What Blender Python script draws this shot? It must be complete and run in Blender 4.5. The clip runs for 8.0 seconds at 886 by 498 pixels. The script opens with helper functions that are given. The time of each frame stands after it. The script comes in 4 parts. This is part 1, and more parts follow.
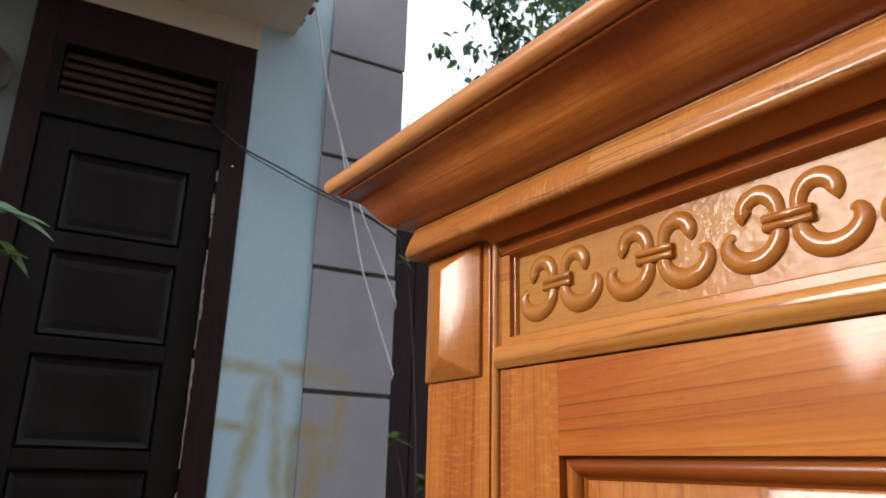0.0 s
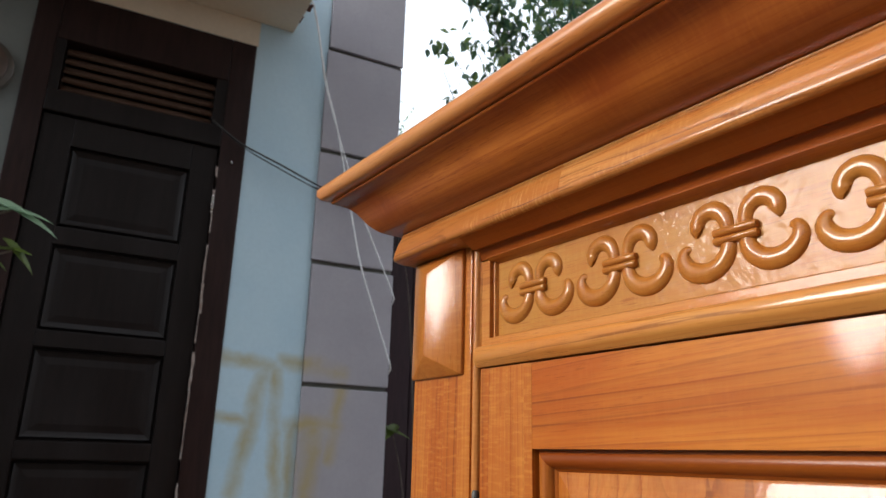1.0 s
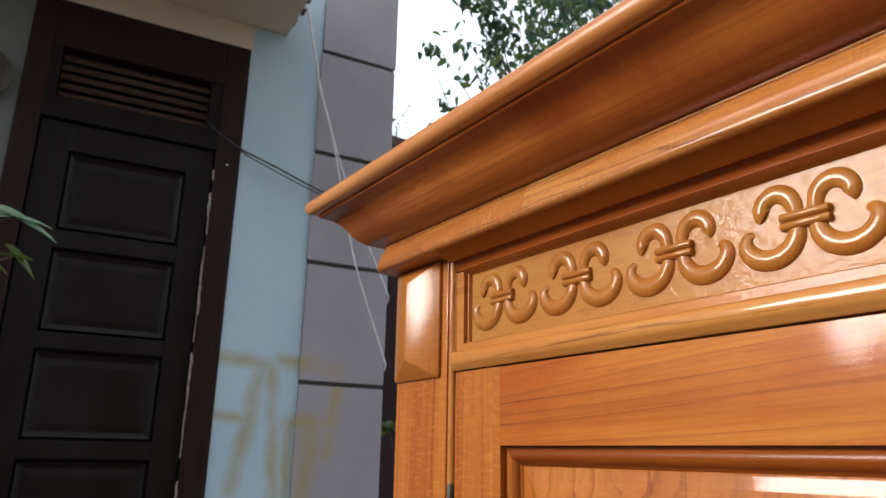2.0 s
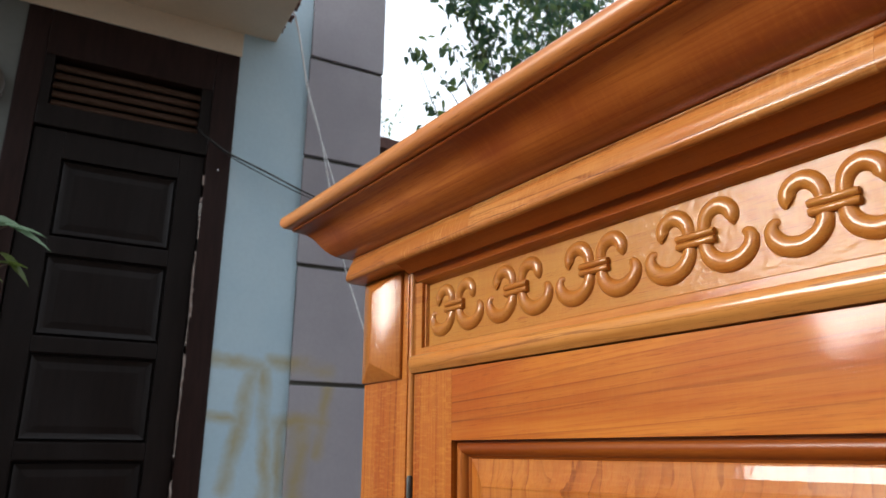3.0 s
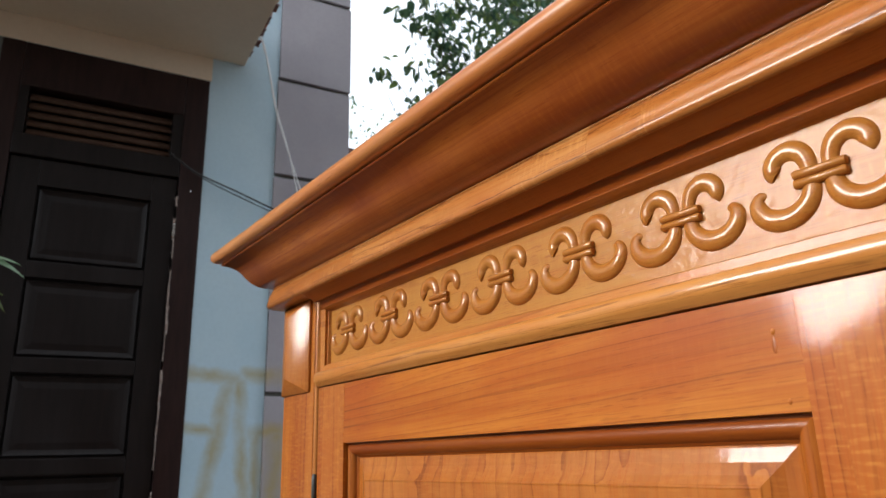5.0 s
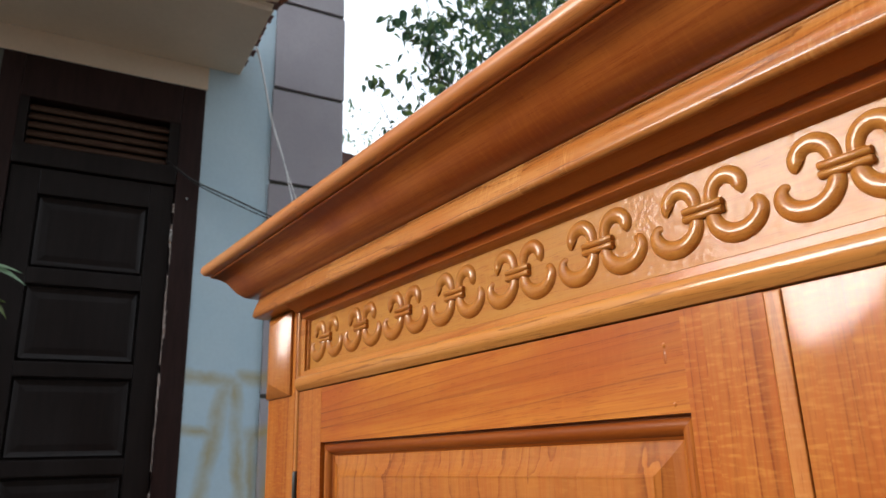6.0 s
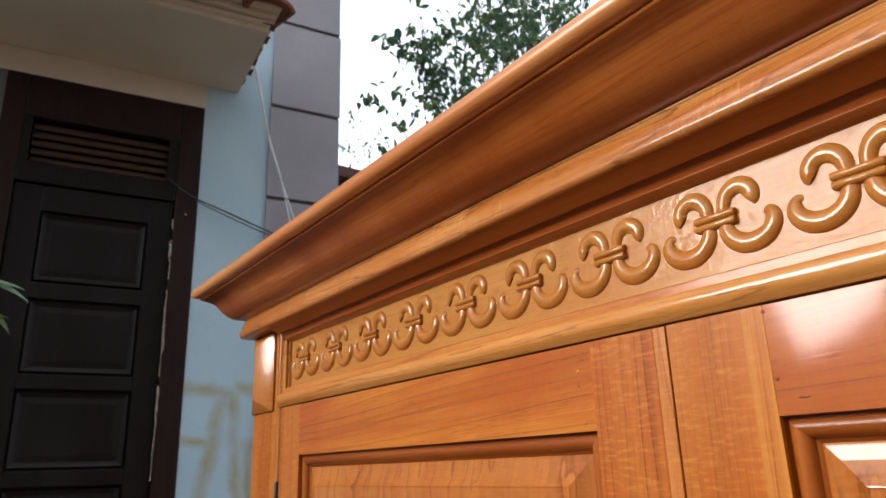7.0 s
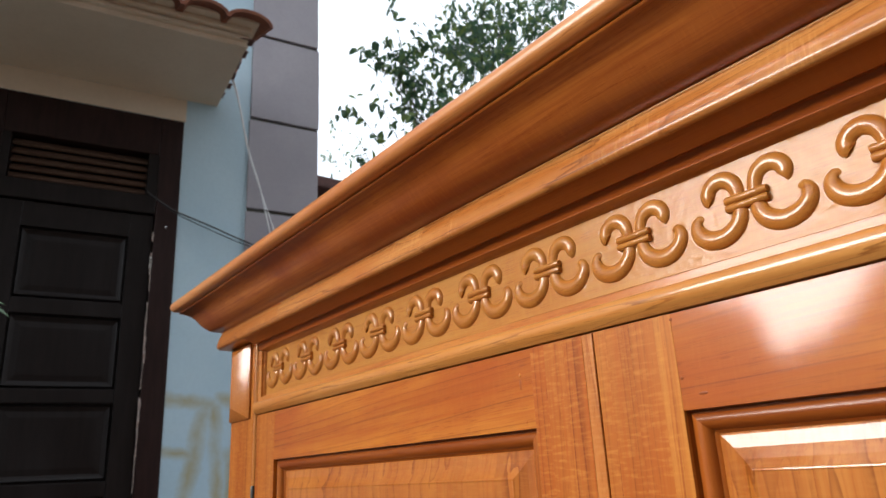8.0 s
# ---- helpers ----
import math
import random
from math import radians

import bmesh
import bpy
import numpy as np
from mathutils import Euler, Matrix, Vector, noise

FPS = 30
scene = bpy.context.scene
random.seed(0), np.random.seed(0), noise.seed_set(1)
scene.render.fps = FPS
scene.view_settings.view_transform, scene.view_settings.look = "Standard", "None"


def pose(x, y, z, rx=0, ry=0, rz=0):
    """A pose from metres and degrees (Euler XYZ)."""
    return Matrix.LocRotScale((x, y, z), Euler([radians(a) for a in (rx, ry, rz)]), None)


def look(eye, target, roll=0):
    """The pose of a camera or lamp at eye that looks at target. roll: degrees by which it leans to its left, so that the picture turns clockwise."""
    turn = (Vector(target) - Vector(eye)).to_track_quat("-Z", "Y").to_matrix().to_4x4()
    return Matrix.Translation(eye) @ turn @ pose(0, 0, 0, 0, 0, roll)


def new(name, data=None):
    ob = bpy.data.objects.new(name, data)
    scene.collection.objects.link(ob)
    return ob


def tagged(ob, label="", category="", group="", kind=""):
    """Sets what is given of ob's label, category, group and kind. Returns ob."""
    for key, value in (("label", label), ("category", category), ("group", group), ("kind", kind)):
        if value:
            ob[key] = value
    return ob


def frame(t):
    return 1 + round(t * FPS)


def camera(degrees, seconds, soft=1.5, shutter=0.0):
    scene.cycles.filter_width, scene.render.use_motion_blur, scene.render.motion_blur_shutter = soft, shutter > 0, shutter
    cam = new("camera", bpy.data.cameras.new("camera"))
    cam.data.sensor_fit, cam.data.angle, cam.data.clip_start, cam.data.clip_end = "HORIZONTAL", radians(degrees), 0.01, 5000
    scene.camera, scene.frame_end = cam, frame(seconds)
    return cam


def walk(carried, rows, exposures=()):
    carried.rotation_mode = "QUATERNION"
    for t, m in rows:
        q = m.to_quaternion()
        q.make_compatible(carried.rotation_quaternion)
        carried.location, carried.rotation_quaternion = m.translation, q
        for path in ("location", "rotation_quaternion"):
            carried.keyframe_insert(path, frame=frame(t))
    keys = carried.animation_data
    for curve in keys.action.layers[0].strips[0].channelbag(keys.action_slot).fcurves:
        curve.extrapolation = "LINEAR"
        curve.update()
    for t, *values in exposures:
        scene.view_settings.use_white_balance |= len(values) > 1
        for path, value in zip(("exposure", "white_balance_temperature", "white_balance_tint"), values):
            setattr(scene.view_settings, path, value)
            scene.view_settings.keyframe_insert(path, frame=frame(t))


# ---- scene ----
cam = camera(64.0, 8.0)
cam.data.dof.use_dof, cam.data.dof.focus_distance, cam.data.dof.aperture_fstop = True, 0.55, 16.0
PATH = [
    (0, (0.4622, 0.1959, 1.8680), (1.5419, 1.7727, 2.4578), 1.48),
    (0.5, (0.4574, 0.1799, 1.8677), (1.5330, 1.7632, 2.4475), 1.60),
    (1, (0.4524, 0.1587, 1.8687), (1.5351, 1.7409, 2.4383), 1.55),
    (1.5, (0.4450, 0.1365, 1.8703), (1.5333, 1.7180, 2.4310), 1.22),
    (3, (0.4328, 0.0374, 1.8669), (1.5331, 1.6131, 2.4206), 0.40),
    (3.5, (0.4365, 0.0039, 1.8664), (1.5462, 1.5725, 2.4214), -0.42),
    (4, (0.4406, -0.0323, 1.8638), (1.5546, 1.5300, 2.4281), -0.38),
    (4.5, (0.4515, -0.0810, 1.8626), (1.5679, 1.4793, 2.4274), -1.07),
    (6, (0.4371, -0.2021, 1.8553), (1.5561, 1.3547, 2.4246), -1.66),
    (6.5, (0.4355, -0.2440, 1.8591), (1.5488, 1.3138, 2.4368), -1.39),
    (7, (0.4285, -0.2865, 1.8559), (1.5387, 1.2681, 2.4484), -1.79),
    (7.5, (0.4179, -0.3239, 1.8534), (1.5431, 1.2159, 2.4558), -1.96),
    (8, (0.4175, -0.3430, 1.8461), (1.5620, 1.1791, 2.4573), -2.91),
]
walk(cam, [(t, look(eye, target, roll)) for t, eye, target, roll in PATH])

# ---- world, sun, exposure ----
EXPOSURE = 0.0
scene.view_settings.exposure = EXPOSURE
SUN_EL, SUN_AZ = 18.5, -66.0          # azimuth from +y towards +x
world = bpy.data.worlds.new("sky")
scene.world = world
world.use_nodes = True
wn, wl = world.node_tree.nodes, world.node_tree.links
wn.clear()
w_out = wn.new("ShaderNodeOutputWorld")
w_bg = wn.new("ShaderNodeBackground")
w_sky = wn.new("ShaderNodeTexSky")
w_sky.sky_type = "NISHITA"
w_sky.sun_disc = False
w_sky.sun_elevation, w_sky.sun_rotation = radians(SUN_EL), radians(SUN_AZ)
w_sky.dust_density, w_sky.air_density = 4.0, 1.0
w_hsv = wn.new("ShaderNodeHueSaturation")
w_hsv.inputs["Saturation"].default_value = 0.45
wl.new(w_sky.outputs[0], w_hsv.inputs["Color"])
wl.new(w_hsv.outputs[0], w_bg.inputs[0])
w_bg.inputs[1].default_value = 0.10
w_haze = wn.new("ShaderNodeBackground")          # thin, even, bright cloud
w_haze.inputs[0].default_value = (0.93, 1.0, 1.10, 1)
w_haze.inputs[1].default_value = 1.4
w_add = wn.new("ShaderNodeAddShader")
wl.new(w_bg.outputs[0], w_add.inputs[0])
wl.new(w_haze.outputs[0], w_add.inputs[1])
wl.new(w_add.outputs[0], w_out.inputs[0])

sun_data = bpy.data.lights.new("sun", "SUN")
sun_data.energy, sun_data.angle, sun_data.color = 3.1, radians(23), (1.0, 0.975, 0.94)
sun = new("sun", sun_data)
sd = Vector((math.sin(radians(SUN_AZ)) * math.cos(radians(SUN_EL)), math.cos(radians(SUN_AZ)) * math.cos(radians(SUN_EL)), math.sin(radians(SUN_EL))))
sun.matrix_world = look(sd * 30, (0, 0, 0))


# ---- materials ----
class Mat:
    """A node material with a Principled shader and short calls for its nodes."""

    def __init__(self, name, rough=0.5, metal=0.0, coat=0.0, coat_rough=0.05, spec=0.5):
        self.m = bpy.data.materials.new(name)
        self.m.use_nodes = True
        self.t = self.m.node_tree
        self.p = self.t.nodes["Principled BSDF"]
        self.p.inputs["Coat IOR"].default_value = 1.5
        for key, value in (("Roughness", rough), ("Metallic", metal), ("Coat Weight", coat), ("Coat Roughness", coat_rough), ("Specular IOR Level", spec)):
            self.p.inputs[key].default_value = value

    def put(self, value, socket):
        if hasattr(value, "is_output"):
            self.t.links.new(value, socket)
        elif value is not None:
            socket.default_value = value

    def node(self, kind, *values, out=0, **settings):
        n = self.t.nodes.new("ShaderNode" + kind)
        for key, value in settings.items():
            setattr(n, key, value)
        for i, value in enumerate(values):
            self.put(value, n.inputs[i])
        return n.outputs[out]

    def coords(self, scale=(1, 1, 1), shift=0.0):
        """Object coordinates, scaled, with a random shift for every object."""
        c = self.node("TexCoord", out=3)
        if shift:
            r = self.node("ObjectInfo", out=5)
            k = self.node("Math", r, shift, operation="MULTIPLY")
            c = self.node("VectorMath", c, self.node("CombineXYZ", k, k, k), operation="ADD")
        return self.node("VectorMath", c, scale, operation="MULTIPLY")

    def noise(self, vec, scale=1.0, detail=4.0, rough=0.55, distort=0.0):
        n = self.t.nodes.new("ShaderNodeTexNoise")
        self.t.links.new(vec, n.inputs["Vector"])
        for key, value in (("Scale", scale), ("Detail", detail), ("Roughness", rough), ("Distortion", distort)):
            n.inputs[key].default_value = value
        return n.outputs[0]

    def ramp(self, fac, *stops):
        n = self.t.nodes.new("ShaderNodeValToRGB")
        self.t.links.new(fac, n.inputs[0])
        els = n.color_ramp.elements
        while len(els) < len(stops):
            els.new(0.5)
        for e, (pos, col) in zip(els, stops):
            e.position = pos
            e.color = (*col, 1) if hasattr(col, "__len__") else (col, col, col, 1)
        return n.outputs[0]

    def mix(self, fac, a, b, blend="MIX"):
        n = self.t.nodes.new("ShaderNodeMix")
        n.data_type, n.blend_type = "RGBA", blend
        self.put(fac, n.inputs[0])
        for value, socket in ((a, n.inputs[6]), (b, n.inputs[7])):
            self.put((*value, 1) if isinstance(value, tuple) and len(value) == 3 else value, socket)
        return n.outputs[2]

    def math(self, op, a, b=0.0, c=0.0):
        return self.node("Math", a, b, c, operation=op)

    def bump(self, height, strength=0.3, distance=0.001, under=None):
        n = self.t.nodes.new("ShaderNodeBump")
        n.inputs["Strength"].default_value, n.inputs["Distance"].default_value = strength, distance
        self.t.links.new(height, n.inputs["Height"])
        if under is not None:
            self.t.links.new(under, n.inputs["Normal"])
        return n.outputs[0]

    def done(self, color=None, normal=None, rough=None, coat_normal=None):
        if isinstance(color, tuple):
            color = (*color, 1)
        self.put(color, self.p.inputs["Base Color"])
        self.put(normal, self.p.inputs["Normal"])
        self.put(rough, self.p.inputs["Roughness"])
        self.put(coat_normal, self.p.inputs["Coat Normal"])
        return self.m


def wood(name, axis, light=(0.60, 0.240, 0.040), dark=(0.37, 0.096, 0.009), line=(0.21, 0.042, 0.003), contour=(12, 0.5, 13), deep=0.65, boards=0.0, peel=0.022, peel_scale=230.0, ripple=1.0, gloss=0.06, satin=0.3, lacquer=1.0, soft=0.22, relief=1.0, vary=0.6, grit=0.012, pits=0.6, warm=1.0, lean=0.0, under=True, split=None, fine=0.0, folds=2.0, patchy=False):
    """Lacquered timber with its grain along one axis of the object. contour: how fast the growth figure changes across and along
    the grain and how many rings it holds; boards: width of glued boards across y; lean: how far the grain runs off the piece's own
    line; under: whether the lacquer's ripple is in the timber too; split: height of a fine drying crack that runs with the grain; fine: strength of thin year lines;
    patchy: whether the pale cross flecks come in patches."""
    w = Mat(name, rough=0.38, coat=lacquer, coat_rough=gloss, spec=0.12 if lacquer else 0.02)
    along = {"x": (1, 0, 0), "y": (0, 1, 0), "z": (0, 0, 1)}[axis]
    base = w.coords((1, 1, 1), shift=7.0)
    if lean:
        run = w.node("SeparateXYZ", base, out="xyz".index(axis))
        off = w.math("MULTIPLY", run, lean)
        base = w.node("VectorMath", base, w.node("CombineXYZ", 0.0, off if axis == "z" else 0.0, off if axis == "y" else 0.0), operation="ADD")
    tone = None
    if boards:
        raw = w.node("TexCoord", out=3)
        sep = w.node("SeparateXYZ", raw, out=1)
        ident = w.math("FLOOR", w.math("DIVIDE", w.math("ADD", sep, 3.03), boards))
        rnd = w.t.nodes.new("ShaderNodeTexWhiteNoise")
        rnd.noise_dimensions = "1D"
        w.t.links.new(ident, rnd.inputs["W"])
        tone = rnd.outputs["Value"]
        base = w.node("VectorMath", base, w.node("VectorMath", rnd.outputs["Color"], (9.0, 9.0, 9.0), operation="MULTIPLY"), operation="ADD")

    def stretched(across, length):
        return w.node("VectorMath", base, tuple(length if a else across for a in along), operation="MULTIPLY")

    broad = w.noise(stretched(22, 1.6), 1.0, 3, 0.55, 0.4)
    cloudy = w.noise(stretched(9, 5), 1.0, 3, 0.6)
    growth = w.noise(stretched(contour[0], contour[1]), 1.0, 4, 0.42, 0.15)
    saw = w.math("FRACT", w.math("MULTIPLY", growth, contour[2]))
    ring = w.ramp(saw, (0.0, 0.0), (0.5, 0.05), (0.87, soft), (0.955, 1.0), (0.985, 0.9), (1.0, 0.0))
    ring = w.math("MULTIPLY", ring, w.ramp(w.noise(stretched(40, 1.0), 1.0, 2, 0.5), (0.34, 0.3), (0.55, 1.0)))
    fibre = w.noise(stretched(430, 8), 1.0, 3, 0.65)
    streak = w.noise(stretched(150, 3.5), 1.0, 3, 0.6)
    pores = w.ramp(w.noise(stretched(1500, 58), 1.0, 1, 0.5), (0.60, 0.0), (0.66, 1.0))
    pores = w.math("MULTIPLY", pores, w.ramp(streak, (0.42, 0.2), (0.62, 1.0)))
    fleck = w.noise(w.node("VectorMath", base, tuple(420 if a else 70 for a in along), operation="MULTIPLY"), 1.0, 2, 0.5)
    col = w.mix(w.ramp(broad, (0.30, 0.0), (0.70, 1.0)), light, dark)
    if tone is not None:
        col = w.mix(w.math("MULTIPLY", tone, vary), col, dark)
    hue = w.node("ObjectInfo", out=5)
    col = w.mix(w.math("MULTIPLY", hue, 0.3), col, dark)
    red = tuple(c * k for c, k in zip(dark, (1.0, 0.80, 0.66)))
    col = w.mix(w.math("MULTIPLY", w.ramp(cloudy, (0.42, 0.0), (0.66, 1.0)), 0.7 * warm), col, red)
    col = w.mix(w.math("MULTIPLY", w.ramp(streak, (0.50, 0.0), (0.72, 1.0)), 0.4 * warm), col, red)
    col = w.mix(w.math("MULTIPLY", ring, deep), col, line)
    if fine:
        across = w.node("VectorMath", base, tuple(0.0 if a else (0.4 if k == 0 else 1.0) for k, a in enumerate(along)), operation="DOT_PRODUCT", out=1)
        count = w.math("ADD", w.math("MULTIPLY", across, 130.0), w.math("MULTIPLY", w.noise(stretched(14, 0.7), 1.0, 3, 0.5), 9.0))
        year = w.ramp(w.math("FRACT", count), (0.0, 0.0), (0.45, 0.05), (0.82, 0.30), (0.90, 1.0), (0.96, 0.85), (1.0, 0.0))
        each = w.t.nodes.new("ShaderNodeTexWhiteNoise")
        each.noise_dimensions = "1D"
        w.t.links.new(w.math("FLOOR", count), each.inputs["W"])
        some = w.ramp(each.outputs["Value"], (0.10, 0.10), (0.85, 1.0))
        some = w.math("MULTIPLY", some, w.ramp(w.noise(stretched(60, 2.0), 1.0, 3, 0.6), (0.36, 0.25), (0.58, 1.0)))
        col = w.mix(w.math("MULTIPLY", w.math("MULTIPLY", year, some), fine), col, line)
    flecks = w.math("MULTIPLY", w.ramp(fleck, (0.48, 0.0), (0.72, 1.0)), satin)
    if patchy:
        flecks = w.math("MULTIPLY", flecks, w.ramp(w.noise(stretched(14, 9), 1.0, 2, 0.5), (0.50, 0.05), (0.62, 1.0)))
    col = w.mix(flecks, col, light)
    col = w.mix(w.math("MULTIPLY", w.ramp(fibre, (0.46, 0.0), (0.66, 1.0)), 0.5), col, red)
    col = w.mix(w.math("MULTIPLY", pores, pits), col, line)
    if split:
        here = w.node("TexCoord", out=3)
        wander = w.noise(w.node("VectorMath", here, (0.0, 9.0, 0.0), operation="MULTIPLY"), 1.0, 5, 0.62)
        height = w.math("ADD", w.node("SeparateXYZ", here, out=2), w.math("MULTIPLY", w.math("SUBTRACT", wander, 0.5), 0.009))
        near = w.math("DIVIDE", w.math("ABSOLUTE", w.math("SUBTRACT", height, split)), 0.00045)
        shown = w.ramp(w.noise(w.node("VectorMath", here, (0.0, 7.0, 0.0), operation="MULTIPLY"), 1.0, 2, 0.5), (0.44, 0.0), (0.52, 1.0))
        col = w.mix(w.math("MULTIPLY", w.ramp(near, (0.2, 0.85), (1.0, 0.0)), shown), col, (0.05, 0.014, 0.004))
    peel_h = w.noise(w.coords((1, ripple, 1)), peel_scale, folds, 0.5)
    soft_h = w.noise(w.coords(), 38.0, 2, 0.5)
    skin = w.bump(peel_h, peel, 0.0012 * relief * 230.0 / peel_scale, w.bump(soft_h, min(peel, 0.05) * 0.4, 0.003, w.bump(fibre, grit, 0.0006)))
    return w.done(col, w.bump(fibre, 0.12, 0.0006, skin if under else None), coat_normal=skin)


WOOD_Y = wood("wood_across", "y", light=(0.62, 0.226, 0.025), dark=(0.36, 0.087, 0.006), line=(0.16, 0.025, 0.002), contour=(24, 0.6, 4), deep=0.4, soft=0.25, fine=0.75, pits=0.4, warm=1.0, lean=0.05, gloss=0.08, satin=0.06, lacquer=0.5, peel=0.015, grit=0.03)
WOOD_Z = wood("wood_upright", "z", light=(0.62, 0.250, 0.042), dark=(0.38, 0.102, 0.011), line=(0.17, 0.030, 0.003), contour=(26, 0.35, 3), deep=0.45, soft=0.25, fine=0.85, pits=0.4, warm=0.9, lean=0.012, boards=0.0205, vary=0.75, satin=0.4, gloss=0.07, lacquer=0.5, peel=0.015, grit=0.03)
WOOD_EDGE = wood("wood_edge", "z", light=(0.60, 0.27, 0.075), dark=(0.46, 0.17, 0.035), contour=(16, 0.7, 9), gloss=0.2, lacquer=0.4)
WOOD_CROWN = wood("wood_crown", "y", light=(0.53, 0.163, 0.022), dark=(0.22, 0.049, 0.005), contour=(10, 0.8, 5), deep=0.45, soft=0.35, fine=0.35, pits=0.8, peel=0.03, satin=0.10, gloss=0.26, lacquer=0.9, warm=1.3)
# Paler than the crown: the sheen of the sky is put into the colour.
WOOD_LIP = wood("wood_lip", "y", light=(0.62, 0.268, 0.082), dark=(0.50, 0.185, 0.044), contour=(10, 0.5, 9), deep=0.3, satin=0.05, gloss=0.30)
# Darker than the bead: the shade below it is put into the colour.
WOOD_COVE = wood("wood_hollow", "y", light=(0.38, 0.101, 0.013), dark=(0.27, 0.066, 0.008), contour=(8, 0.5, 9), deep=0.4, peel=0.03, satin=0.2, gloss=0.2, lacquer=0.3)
WOOD_FRAME = wood("wood_frame", "y", light=(0.54, 0.225, 0.048), dark=(0.41, 0.142, 0.025), contour=(14, 0.6, 7), deep=0.5, satin=0.15, gloss=0.08, peel=0.16, peel_scale=380.0, lacquer=0.36)
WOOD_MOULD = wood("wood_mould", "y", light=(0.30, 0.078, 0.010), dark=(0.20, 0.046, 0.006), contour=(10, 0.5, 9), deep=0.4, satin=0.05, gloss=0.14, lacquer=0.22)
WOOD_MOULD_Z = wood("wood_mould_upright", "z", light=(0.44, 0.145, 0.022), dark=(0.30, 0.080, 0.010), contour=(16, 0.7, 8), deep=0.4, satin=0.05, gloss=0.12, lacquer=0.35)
WOOD_BEAD = wood("wood_bead", "y", light=(0.66, 0.315, 0.098), dark=(0.40, 0.135, 0.026), contour=(26, 2.2, 9), deep=0.8, soft=0.2, line=(0.15, 0.036, 0.005), peel=0.03, gloss=0.11, lacquer=0.5, satin=0.75, patchy=True, split=2.0490)
WOOD_LATH = wood("wood_lath", "y", light=(0.64, 0.295, 0.078), dark=(0.50, 0.198, 0.042), contour=(40, 1.4, 12), deep=0.8, soft=0.12, line=(0.20, 0.058, 0.009), satin=0.1, gloss=0.10, lacquer=0.7)
WOOD_PANEL = wood("wood_panel", "z", line=(0.20, 0.046, 0.005), pits=0.3, warm=0.6, vary=0.4, light=(0.53, 0.200, 0.036), dark=(0.39, 0.118, 0.017), contour=(17, 2.2, 9), deep=0.9, soft=0.42, fine=0.25, boards=0.105, peel=0.03, gloss=0.05, lacquer=0.6)
WOOD_BLOCK = wood("wood_block", "z", light=(0.56, 0.235, 0.052), dark=(0.42, 0.140, 0.023), contour=(16, 0.7, 8), deep=0.35, peel=0.30, peel_scale=330.0, gloss=0.15, lacquer=0.6, under=False)
WOOD_FRIEZE = wood("wood_frieze", "y", light=(0.49, 0.235, 0.050), dark=(0.39, 0.158, 0.027), contour=(8, 0.6, 7), deep=0.3, peel=0.7, relief=1.1, peel_scale=370.0, ripple=0.55, folds=1.2, gloss=0.10, lacquer=0.29, under=False)
WOOD_CARVED = wood("wood_carved", "y", light=(0.47, 0.196, 0.038), dark=(0.37, 0.132, 0.021), contour=(8, 0.6, 7), deep=0.2, peel=0.05, gloss=0.045, lacquer=0.6)


STAINS = [(-0.07, 2.21, 0.15, 2.18, 0.045), (-0.31, 1.995, -0.20, 1.975, 0.035), (-0.04, 1.98, 0.14, 1.975, 0.040), (-0.14, 2.17, -0.22, 1.74, 0.045), (-0.10, 2.17, -0.06, 1.60, 0.040),
          (-0.02, 1.98, -0.03, 1.50, 0.035), (0.145, 2.11, 0.12, 1.86, 0.040), (0.05, 1.95, 0.04, 1.60, 0.050)]


